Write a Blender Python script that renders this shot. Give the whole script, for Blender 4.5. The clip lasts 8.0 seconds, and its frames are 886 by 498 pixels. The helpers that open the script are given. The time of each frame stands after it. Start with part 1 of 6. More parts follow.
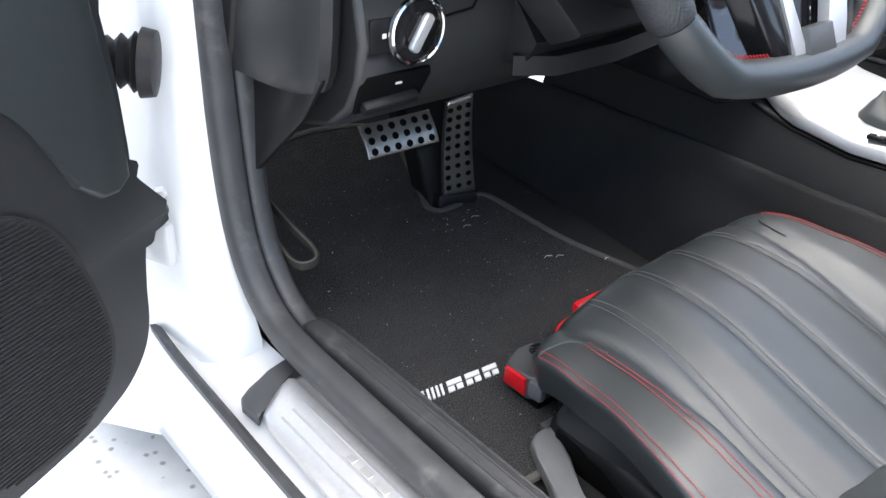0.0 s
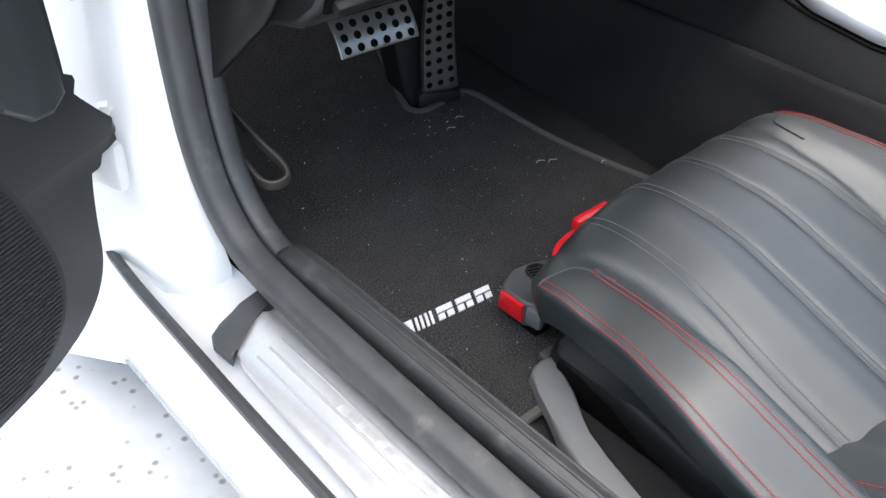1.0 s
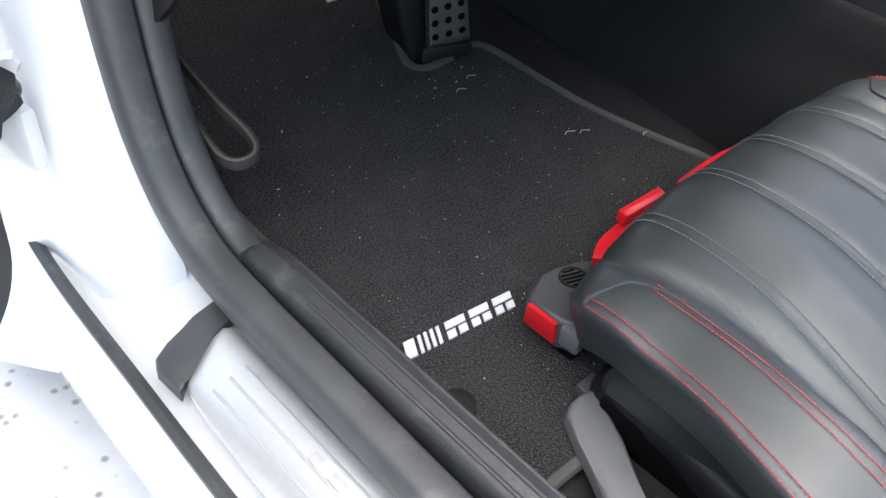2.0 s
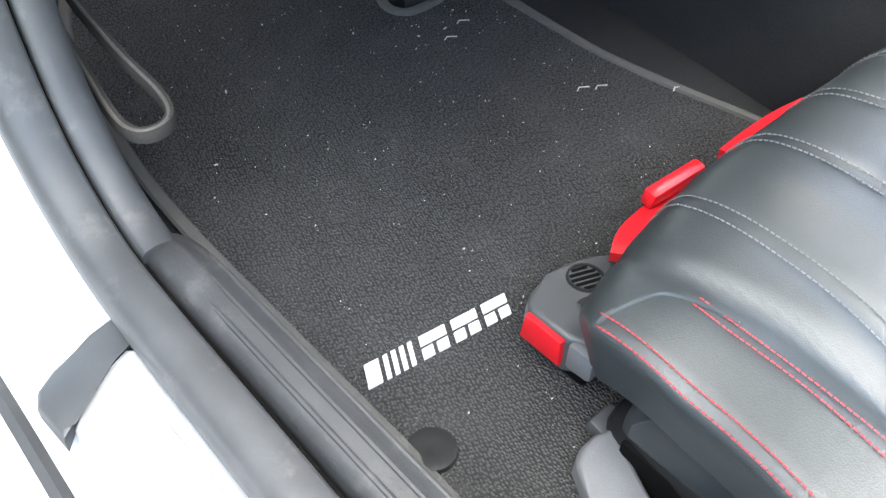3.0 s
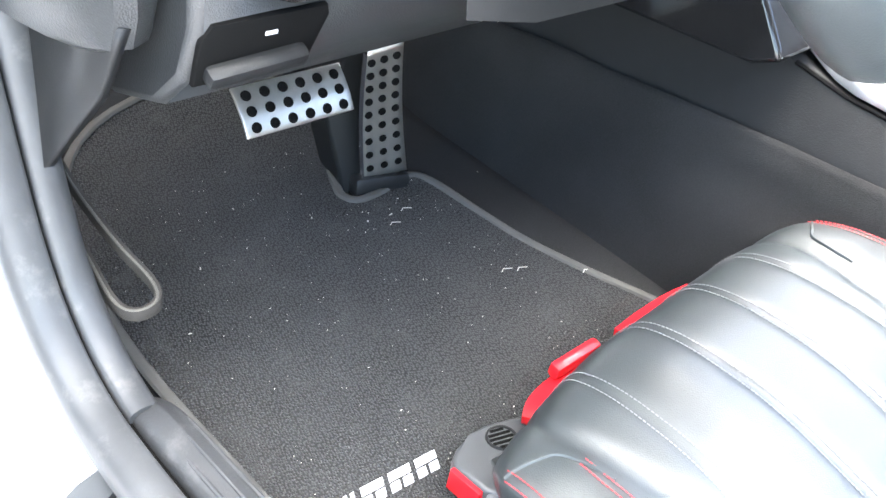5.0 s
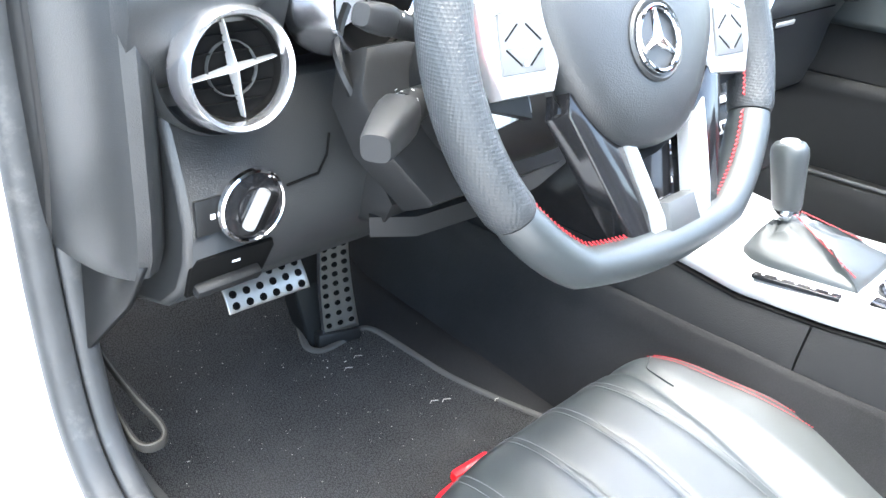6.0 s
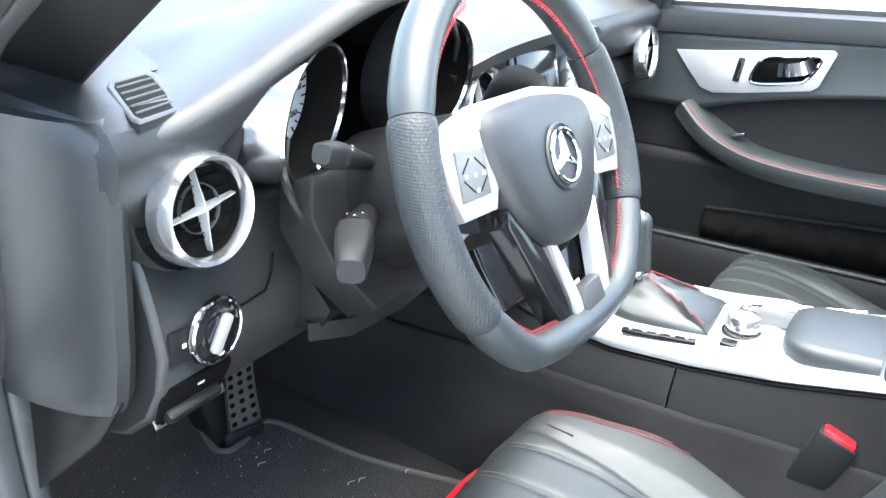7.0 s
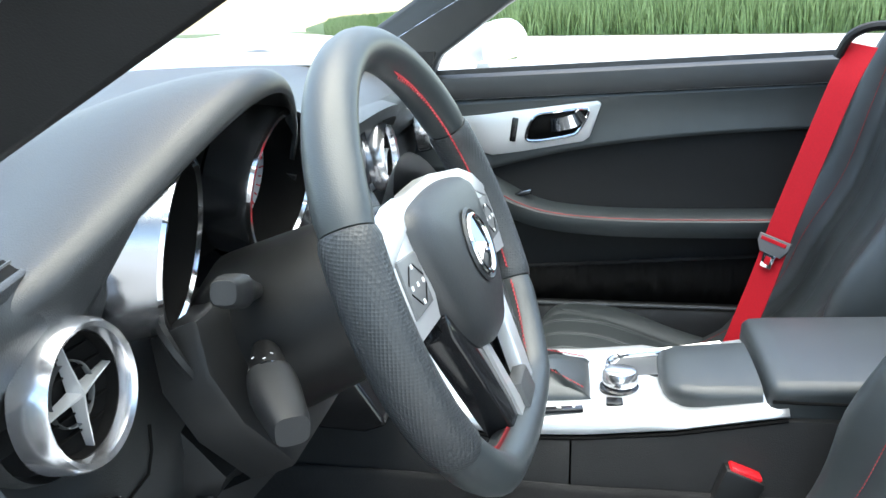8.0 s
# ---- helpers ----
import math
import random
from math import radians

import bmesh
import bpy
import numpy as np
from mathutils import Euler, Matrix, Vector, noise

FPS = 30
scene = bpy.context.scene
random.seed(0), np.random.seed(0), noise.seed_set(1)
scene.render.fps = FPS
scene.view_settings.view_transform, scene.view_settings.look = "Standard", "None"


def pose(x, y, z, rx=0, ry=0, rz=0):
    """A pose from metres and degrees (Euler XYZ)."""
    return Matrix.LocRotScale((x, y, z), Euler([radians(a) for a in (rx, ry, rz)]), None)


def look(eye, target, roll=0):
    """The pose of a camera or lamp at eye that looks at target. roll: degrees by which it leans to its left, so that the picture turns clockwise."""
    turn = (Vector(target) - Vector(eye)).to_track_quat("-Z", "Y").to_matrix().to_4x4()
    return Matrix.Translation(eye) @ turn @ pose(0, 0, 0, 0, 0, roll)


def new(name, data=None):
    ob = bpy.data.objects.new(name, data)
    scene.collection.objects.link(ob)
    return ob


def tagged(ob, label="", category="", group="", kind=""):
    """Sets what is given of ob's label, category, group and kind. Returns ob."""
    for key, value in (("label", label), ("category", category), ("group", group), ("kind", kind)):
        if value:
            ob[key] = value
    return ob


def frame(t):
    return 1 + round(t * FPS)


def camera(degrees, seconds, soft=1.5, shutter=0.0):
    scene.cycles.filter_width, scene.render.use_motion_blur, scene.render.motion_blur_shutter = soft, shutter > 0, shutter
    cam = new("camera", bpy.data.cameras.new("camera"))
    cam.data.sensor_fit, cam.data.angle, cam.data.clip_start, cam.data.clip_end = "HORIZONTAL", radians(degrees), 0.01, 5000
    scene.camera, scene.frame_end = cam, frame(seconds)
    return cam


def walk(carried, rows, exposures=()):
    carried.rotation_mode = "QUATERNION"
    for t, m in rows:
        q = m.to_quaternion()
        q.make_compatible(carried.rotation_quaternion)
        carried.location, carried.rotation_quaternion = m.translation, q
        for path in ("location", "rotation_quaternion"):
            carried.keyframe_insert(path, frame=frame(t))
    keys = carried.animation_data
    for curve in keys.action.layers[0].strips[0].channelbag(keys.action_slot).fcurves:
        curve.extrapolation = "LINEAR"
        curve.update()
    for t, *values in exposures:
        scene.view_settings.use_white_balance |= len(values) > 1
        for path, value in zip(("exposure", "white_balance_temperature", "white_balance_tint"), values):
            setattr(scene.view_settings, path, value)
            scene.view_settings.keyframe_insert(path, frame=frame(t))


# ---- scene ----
cam = camera(54.31, 8.0)
PATH = [
    (0, look((-1.0225, -0.3720, 0.9100), (-0.4442, 0.2714, 0.4084), 3.05)),
    (0.5, look((-1.0014, -0.3351, 0.8983), (-0.4266, 0.2646, 0.3416), 2.81)),
    (1, look((-0.9707, -0.2909, 0.8954), (-0.4173, 0.2672, 0.2771), 3.34)),
    (1.2, look((-0.9531, -0.2582, 0.8768), (-0.3971, 0.2908, 0.2527), 4.16)),
    (2.3, look((-0.8365, -0.1442, 0.7888), (-0.3077, 0.3727, 0.1157), 4.59)),
    (2.5, look((-0.8136, -0.1304, 0.7705), (-0.2918, 0.3827, 0.0890), 4.36)),
    (3, look((-0.7627, -0.0964, 0.7300), (-0.2608, 0.4194, 0.0357), 3.21)),
    (3.5, look((-0.7400, -0.0806, 0.7075), (-0.2586, 0.4277, -0.0066), 2.73)),
    (4, look((-0.7396, -0.0839, 0.7102), (-0.2644, 0.4269, -0.0063), 2.04)),
    (4.5, look((-0.7460, -0.0987, 0.7345), (-0.2347, 0.4414, 0.0659), 3.20)),
    (5, look((-0.8067, -0.1473, 0.8169), (-0.1981, 0.4088, 0.2509), 6.31)),
    (5.2, look((-0.8246, -0.1915, 0.8512), (-0.1997, 0.3896, 0.3299), 5.35)),
    (6.3, look((-0.9383, -0.3539, 1.0128), (-0.2754, 0.2582, 0.5817), 3.16)),
    (6.5, look((-0.9732, -0.3473, 1.0315), (-0.2772, 0.2333, 0.6092), 3.56)),
    (7, look((-1.0271, -0.2716, 1.0424), (-0.2131, 0.1730, 0.6685), 3.18)),
    (7.2, look((-1.0413, -0.2422, 1.0495), (-0.1875, 0.1601, 0.7190), 1.32)),
    (7.5, look((-1.0375, -0.2028, 1.0442), (-0.1362, 0.1113, 0.7460), 0.46)),
    (7.7, look((-1.0206, -0.1604, 1.0391), (-0.1001, 0.1110, 0.7577), -0.64)),
    (8, look((-0.9834, -0.0942, 1.0308), (-0.0382, 0.0667, 0.7468), -1.33)),
]
walk(cam, PATH, [(0, 2.05, 7000, 12), (1.2, 2.0, 7000, 12), (2.5, 2.5, 6950, 10), (3.0, 3.25, 6950, 8), (3.5, 3.62, 6950, 8), (4.0, 3.75, 6980, 8), (4.5, 3.9, 7000, 9), (5.0, 4.2, 7000, 10), (5.3, 4.1, 6950, 9), (6.5, 3.4, 6800, 8), (7.5, 2.55, 6750, 5), (8.0, 2.1, 6800, 3)])

# ---- daylight: bright overcast ----
world = bpy.data.worlds.new("overcast")
scene.world = world
world.use_nodes = True
wn = world.node_tree
sky = wn.nodes.new("ShaderNodeTexSky")
sky.sky_type = "NISHITA"
sky.sun_disc = False
sky.sun_elevation = radians(68)
sky.sun_rotation = radians(60)
sky.air_density = 1.0
sky.dust_density = 1.0
sky.ozone_density = 0.3
wn.nodes["Background"].inputs[1].default_value = 0.15
wn.links.new(sky.outputs[0], wn.nodes["Background"].inputs[0])
sun = new("sun", bpy.data.lights.new("sun", "SUN"))
sun.data.energy, sun.data.angle, sun.data.color = 1.5, radians(80), (1.0, 0.98, 0.93)
sun.matrix_world = look((-0.7, -0.8, 5), (0.0, 0.0, 0.0))


# ---- materials ----
def material(name, color, rough=0.5, metal=0.0, vary=0.15, scale=40.0, bump=0.0, bscale=400.0, spec=0.5, coat=0.0,
             dirt=0.0, dirt_color=(0.35, 0.33, 0.3), kind="noise", mid=4.0):
    m = bpy.data.materials.new(name)
    m.use_nodes = True
    t = m.node_tree
    b = t.nodes["Principled BSDF"]
    b.inputs["Roughness"].default_value = rough
    b.inputs["Metallic"].default_value = metal
    b.inputs["Specular IOR Level"].default_value = spec
    b.inputs["Coat Weight"].default_value = coat
    co = t.nodes.new("ShaderNodeTexCoord")
    n1 = t.nodes.new("ShaderNodeTexNoise")
    n1.inputs["Scale"].default_value = scale
    n1.inputs["Detail"].default_value = 6.0
    t.links.new(co.outputs["Object"], n1.inputs["Vector"])
    n2 = t.nodes.new("ShaderNodeTexNoise")
    n2.inputs["Scale"].default_value = mid
    n2.inputs["Detail"].default_value = 3.0
    t.links.new(co.outputs["Object"], n2.inputs["Vector"])
    add = t.nodes.new("ShaderNodeMath")
    add.operation = "ADD"
    t.links.new(n1.outputs["Fac"], add.inputs[0])
    t.links.new(n2.outputs["Fac"], add.inputs[1])
    mr = t.nodes.new("ShaderNodeMapRange")
    mr.inputs["From Min"].default_value, mr.inputs["From Max"].default_value = 0.6, 1.4
    mr.inputs["To Min"].default_value, mr.inputs["To Max"].default_value = 1 - vary, 1 + vary
    t.links.new(add.outputs[0], mr.inputs["Value"])
    mul = t.nodes.new("ShaderNodeVectorMath")
    mul.operation = "SCALE"
    mul.inputs[0].default_value = color
    t.links.new(mr.outputs[0], mul.inputs["Scale"])
    last = mul.outputs[0]
    if dirt:
        n3 = t.nodes.new("ShaderNodeTexNoise")
        n3.inputs["Scale"].default_value = 22.0
        n3.inputs["Detail"].default_value = 9.0
        n3.inputs["Roughness"].default_value = 0.7
        t.links.new(co.outputs["Object"], n3.inputs["Vector"])
        r3 = t.nodes.new("ShaderNodeMapRange")
        r3.inputs["From Min"].default_value, r3.inputs["From Max"].default_value = 0.56, 0.75
        r3.inputs["To Max"].default_value = dirt
        t.links.new(n3.outputs["Fac"], r3.inputs["Value"])
        mx = t.nodes.new("ShaderNodeMix")
        mx.data_type = "RGBA"
        mx.inputs["B"].default_value = (*dirt_color, 1)
        t.links.new(r3.outputs[0], mx.inputs["Factor"])
        t.links.new(last, mx.inputs["A"])
        last = mx.outputs["Result"]
    t.links.new(last, b.inputs["Base Color"])
    rv = t.nodes.new("ShaderNodeMapRange")
    rv.inputs["From Min"].default_value, rv.inputs["From Max"].default_value = 0.6, 1.4
    rv.inputs["To Min"].default_value, rv.inputs["To Max"].default_value = rough * 0.95, min(1, rough * 1.05)
    t.links.new(add.outputs[0], rv.inputs["Value"])
    t.links.new(rv.outputs[0], b.inputs["Roughness"])
    if bump:
        if kind in ("voronoi", "dots"):
            nb = t.nodes.new("ShaderNodeTexVoronoi")
            out = "Distance"
        else:
            nb = t.nodes.new("ShaderNodeTexNoise")
            nb.inputs["Detail"].default_value = 3.0
            out = "Fac"
        if kind == "dots":
            nb.inputs["Randomness"].default_value = 0.0
        nb.inputs["Scale"].default_value = bscale
        t.links.new(co.outputs["Object"], nb.inputs["Vector"])
        bp = t.nodes.new("ShaderNodeBump")
        bp.inputs["Strength"].default_value = bump
        bp.inputs["Distance"].default_value = 0.001
        t.links.new(nb.outputs[out], bp.inputs["Height"])
        t.links.new(bp.outputs[0], b.inputs["Normal"])
    return m


LEATHER = material("black_leather", (0.0268, 0.0325, 0.0340), 0.42, spec=0.86, vary=0.12, bump=0.10, bscale=1100, kind="voronoi")
LEATHER_GRIP = material("perforated_leather", (0.032, 0.035, 0.037), 0.42, vary=0.06, bump=0.55, bscale=430, kind="dots")
DASH = material("dash_plastic", (0.023, 0.0245, 0.0255), 0.42, vary=0.1, bump=0.2, bscale=900, kind="voronoi", spec=0.66)
PLASTIC = material("black_plastic", (0.012, 0.0125, 0.013), 0.45, vary=0.1, bump=0.15, bscale=900, spec=0.3)
GLOSS = material("gloss_black", (0.012, 0.012, 0.013), 0.12, vary=0.05)
DARK = material("dark_void_plastic", (0.004, 0.004, 0.004), 0.7, vary=0.1, spec=0.08)
GREY = material("grey_plastic", (0.058, 0.061, 0.063), 0.42, vary=0.08, bump=0.15, bscale=900)
RUBBER = material("seal_rubber", (0.055, 0.057, 0.059), 0.5, vary=0.25, bump=0.15, bscale=300, mid=12, dirt=0.6, dirt_color=(0.17, 0.165, 0.155))
CARPET = material("footwell_carpet", (0.026, 0.026, 0.0265), 0.95, vary=0.45, scale=900, bump=0.9, bscale=1400, spec=0.15, mid=8)
BINDING = material("mat_binding", (0.085, 0.083, 0.078), 0.8, vary=0.2, bump=0.6, bscale=900, spec=0.2)
LOOPM = material("loop_webbing", (0.035, 0.032, 0.028), 0.75, vary=0.2, bump=0.5, bscale=900, spec=0.3)
PAINT = material("white_paint", (0.78, 0.79, 0.79), 0.18, vary=0.02, coat=0.6)
POLISHED = material("polished_silver", (0.80, 0.80, 0.82), 0.22, metal=0.95, vary=0.03)
SILVER = material("satin_silver", (0.74, 0.75, 0.76), 0.32, metal=0.7, vary=0.02, scale=300)
CHROME = material("chrome", (0.78, 0.78, 0.80), 0.08, metal=1.0, vary=0.03)
ALU = material("brushed_aluminium", (0.80, 0.80, 0.80), 0.36, metal=0.7, vary=0.06, scale=200, bump=0.1, bscale=300, dirt=0.3, dirt_color=(0.25, 0.24, 0.22))
STEEL = material("pedal_steel", (0.46, 0.44, 0.40), 0.36, metal=0.85, vary=0.12, scale=150)
RED = material("red_plastic", (0.62, 0.012, 0.02), 0.3, vary=0.06)
REDWEB = material("red_webbing", (0.46, 0.006, 0.016), 0.7, spec=0.25, vary=0.12, scale=300, bump=0.5, bscale=700)
REDTHREAD = material("red_thread", (0.40, 0.025, 0.032), 0.6, vary=0.15)
GREYTHREAD = material("grey_thread", (0.13, 0.135, 0.14), 0.65, vary=0.15)
WHITE = material("white_print", (0.75, 0.75, 0.75), 0.5, vary=0.05)
EMBLEM = material("woven_emblem", (0.70, 0.70, 0.72), 0.55, vary=0.15, scale=400, bump=0.5, bscale=900)
CRUMB = material("crumbs", (0.55, 0.52, 0.46), 0.8, vary=0.3)
TRIM = material("sill_plastic", (0.034, 0.035, 0.036), 0.45, vary=0.25, scale=70, bump=0.2, bscale=500, mid=14, dirt=0.5, dirt_color=(0.16, 0.155, 0.148))
STALK = material("stalk_plastic", (0.022, 0.023, 0.024), 0.5, spec=0.3, vary=0.06, bump=0.1, bscale=900)
LEVER = material("lever_plastic", (0.14, 0.145, 0.15), 0.42, vary=0.08, bump=0.15, bscale=900)
INSERT = material("matt_trim", (0.014, 0.0145, 0.015), 0.65, vary=0.15, bump=0.3, bscale=700, spec=0.25)
CORN = material("corn_leaf", (0.17, 0.25, 0.10), 0.7, vary=0.4, scale=6)
GRASSM = material("grass", (0.13, 0.17, 0.07), 0.9, vary=0.35, scale=2)
TREE = material("far_leaves", (0.06, 0.10, 0.05), 0.8, vary=0.3, scale=2)


def mat_weave():
    m = material("mat_weave", (0.030, 0.0302, 0.0302), 0.9, vary=0.5, scale=30, spec=0.12, mid=7, dirt=0.34, dirt_color=(0.14, 0.135, 0.125))
    t = m.node_tree
    b = t.nodes["Principled BSDF"]
    co = t.nodes.new("ShaderNodeTexCoord")
    mp = t.nodes.new("ShaderNodeMapping")
    mp.inputs["Rotation"].default_value = (0, 0, radians(22))
    t.links.new(co.outputs["Object"], mp.inputs["Vector"])
    mp.inputs["Scale"].default_value = (1.0, 0.8, 1.0)
    vo = t.nodes.new("ShaderNodeTexVoronoi")
    vo.voronoi_dimensions = "2D"
    vo.inputs["Scale"].default_value = 500
    vo.inputs["Randomness"].default_value = 0.68
    t.links.new(mp.outputs[0], vo.inputs["Vector"])
    ml = t.nodes.new("ShaderNodeMapRange")
    ml.inputs["From Min"].default_value, ml.inputs["From Max"].default_value = 0.12, 0.55
    ml.inputs["To Min"].default_value, ml.inputs["To Max"].default_value = 1.0, 0.0
    t.links.new(vo.outputs["Distance"], ml.inputs["Value"])
    bp = t.nodes.new("ShaderNodeBump")
    bp.inputs["Strength"].default_value = 0.9
    bp.inputs["Distance"].default_value = 0.002
    t.links.new(ml.outputs[0], bp.inputs["Height"])
    t.links.new(bp.outputs[0], b.inputs["Normal"])
    old = b.inputs["Base Color"].links[0].from_socket
    mx = t.nodes.new("ShaderNodeMix")
    mx.data_type = "RGBA"
    mx.inputs["B"].default_value = (0.088, 0.088, 0.089, 1)
    t.links.new(ml.outputs[0], mx.inputs["Factor"])
    t.links.new(old, mx.inputs["A"])
    t.links.new(mx.outputs["Result"], b.inputs["Base Color"])
    return m


MATW = mat_weave()


def concrete():
    m = material("exposed_aggregate", (0.70, 0.68, 0.65), 0.85, vary=0.12, scale=30, bump=0.3, bscale=200)
    t = m.node_tree
    b = t.nodes["Principled BSDF"]
    co = t.nodes.new("ShaderNodeTexCoord")
    v = t.nodes.new("ShaderNodeTexVoronoi")
    v.inputs["Scale"].default_value = 95
    v.inputs["Randomness"].default_value = 1.0
    t.links.new(co.outputs["Object"], v.inputs["Vector"])
    r = t.nodes.new("ShaderNodeMapRange")
    r.inputs["From Min"].default_value, r.inputs["From Max"].default_value = 0.22, 0.48
    r.inputs["To Min"].default_value, r.inputs["To Max"].default_value = 1.0, 0.0
    t.links.new(v.outputs["Distance"], r.inputs["Value"])
    sp = t.nodes.new("ShaderNodeSeparateColor")
    t.links.new(v.outputs["Color"], sp.inputs[0])
    g = t.nodes.new("ShaderNodeMath")
    g.operation = "GREATER_THAN"
    g.inputs[1].default_value = 0.86
    t.links.new(sp.outputs[0], g.inputs[0])
    mm = t.nodes.new("ShaderNodeMath")
    mm.operation = "MULTIPLY"
    t.links.new(r.outputs[0], mm.inputs[0])
    t.links.new(g.outputs[0], mm.inputs[1])
    old = b.inputs["Base Color"].links[0].from_socket
    mx = t.nodes.new("ShaderNodeMix")
    mx.data_type = "RGBA"
    mx.inputs["B"].default_value = (0.34, 0.31, 0.28, 1)
    t.links.new(mm.outputs[0], mx.inputs["Factor"])
    t.links.new(old, mx.inputs["A"])
    t.links.new(mx.outputs["Result"], b.inputs["Base Color"])
    return m


CONCRETE = concrete()


def glass():
    m = bpy.data.materials.new("clear_glass")
    m.use_nodes = True
    b = m.node_tree.nodes["Principled BSDF"]
    b.inputs["Transmission Weight"].default_value = 1.0
    b.inputs["Roughness"].default_value = 0.0
    b.inputs["IOR"].default_value = 1.12
    b.inputs["Base Color"].default_value = (0.97, 0.99, 0.98, 1)
    return m


GLASS = glass()


# ---- mesh helpers ----
def thing(name, label, category, loc=(0, 0, 0), group="", kind=""):
    ob = new(name)
    ob.location = loc
    return tagged(ob, label, category, group, kind)


def part(name, bm, mat, parent=None, label="", m=None, smooth=True, bevel=0.0, solid=0.0, angle=40):
    if m is not None:
        bm.transform(m)
    bmesh.ops.recalc_face_normals(bm, faces=bm.faces)
    me = bpy.data.meshes.new(name)
    bm.to_mesh(me)
    bm.free()
    me.materials.append(mat)
    if smooth:
        me.set_sharp_from_angle(angle=radians(angle))
        for p in me.polygons:
            p.use_smooth = True
    ob = new(name, me)
    if parent is not None:
        ob.parent = parent
        if parent.parent is None:
            ob.matrix_parent_inverse = Matrix.Translation(parent.location).inverted()
    if solid:
        sm = ob.modifiers.new("thickness", "SOLIDIFY")
        sm.thickness, sm.offset = solid, 0
    if bevel:
        bv = ob.modifiers.new("edges", "BEVEL")
        bv.width, bv.segments, bv.limit_method = bevel, 2, "ANGLE"
    if label:
        ob["label"] = label
    return ob


def grid(fn, nu, nv, cu=False, cv=False):
    bm = bmesh.new()
    mu, mv = (nu if cu else nu + 1), (nv if cv else nv + 1)
    vs = [[bm.verts.new(fn(i / nu, j / nv)) for j in range(mv)] for i in range(mu)]
    for i in range(nu):
        for j in range(nv):
            a, b = (i + 1) % mu, (j + 1) % mv
            bm.faces.new((vs[i][j], vs[a][j], vs[a][b], vs[i][b]))
    return bm


def loft(sections, closed=True, caps=True):
    bm = bmesh.new()
    rows = [[bm.verts.new(p) for p in s] for s in sections]
    n = len(rows[0])
    for a, b in zip(rows, rows[1:]):
        for k in range(n if closed else n - 1):
            bm.faces.new((a[k], a[(k + 1) % n], b[(k + 1) % n], b[k]))
    if caps and closed:
        bm.faces.new(rows[0])
        bm.faces.new(rows[-1][::-1])
    return bm


def sweep(path, prof, up=(0, 0, 1), closed=False, size=None):
    """Sweeps a closed 2D profile (side, up) along the path."""
    pts = [Vector(p) for p in path]
    secs = []
    for i, p in enumerate(pts):
        a = pts[i - 1] if (i or closed) else p
        b = pts[(i + 1) % len(pts)] if (closed or i < len(pts) - 1) else p
        tan = (b - a).normalized()
        side = tan.cross(Vector(up)).normalized()
        top = side.cross(tan).normalized()
        s = size[i] if size else 1.0
        secs.append([p + side * (x * s) + top * (y * s) for x, y in prof])
    if closed:
        secs.append(secs[0])
        bm = loft(secs, True, False)
        bmesh.ops.remove_doubles(bm, verts=bm.verts, dist=1e-6)
        return bm
    return loft(secs)


def circle(r, n=8, rx=None):
    return [(r * math.cos(2 * math.pi * k / n), (rx or r) * math.sin(2 * math.pi * k / n)) for k in range(n)]


def tube(path, r, n=8, closed=False, up=(0, 0, 1), size=None):
    return sweep(path, circle(r, n), up, closed, size)


def smooth_path(pts, n=8, closed=False):
    """Catmull-Rom curve through the points."""
    p = [Vector(q) for q in pts]
    out = []
    m = len(p)
    for i in range(m if closed else m - 1):
        a, b, c, d = (p[(i - 1) % m] if (closed or i) else p[0], p[i], p[(i + 1) % m],
                      p[(i + 2) % m] if (closed or i < m - 2) else p[-1])
        for k in range(n):
            t = k / n
            out.append(0.5 * ((2 * b) + (c - a) * t + (2 * a - 5 * b + 4 * c - d) * t * t + (3 * b - a - 3 * c + d) * t ** 3))
    if not closed:
        out.append(p[-1])
    return out


def rbox(sx, sy, sz, bev=0.003, seg=2):
    bm = bmesh.new()
    bmesh.ops.create_cube(bm, size=1, matrix=Matrix.Diagonal((sx, sy, sz, 1)))
    if bev:
        bmesh.ops.bevel(bm, geom=bm.edges[:], offset=bev, segments=seg, affect="EDGES", profile=0.5)
    return bm


def prism(poly, h, bev=0.0, seg=2, taper=1.0):
    """Extrudes a polygon in XY upward by h; the top is scaled by taper and its edges bevelled."""
    bm = bmesh.new()
    cx = sum(p[0] for p in poly) / len(poly)
    cy = sum(p[1] for p in poly) / len(poly)
    lo = [bm.verts.new((x, y, 0)) for x, y in poly]
    hi = [bm.verts.new((cx + (x - cx) * taper, cy + (y - cy) * taper, h)) for x, y in poly]
    n = len(poly)
    for k in range(n):
        bm.faces.new((lo[k], lo[(k + 1) % n], hi[(k + 1) % n], hi[k]))
    bm.faces.new(lo[::-1])
    top = bm.faces.new(hi)
    if bev:
        bmesh.ops.bevel(bm, geom=list(top.edges), offset=bev, segments=seg, affect="EDGES", profile=0.5)
    return bm


def lathe(prof, n=32):
    """Turns (radius, height) points about Z."""
    bm = bmesh.new()
    rows = [[bm.verts.new((r * math.cos(2 * math.pi * k / n), r * math.sin(2 * math.pi * k / n), z)) for k in range(n)] for r, z in prof]
    for a, b in zip(rows, rows[1:]):
        for k in range(n):
            bm.faces.new((a[k], a[(k + 1) % n], b[(k + 1) % n], b[k]))
    bmesh.ops.remove_doubles(bm, verts=bm.verts, dist=1e-7)
    return bm


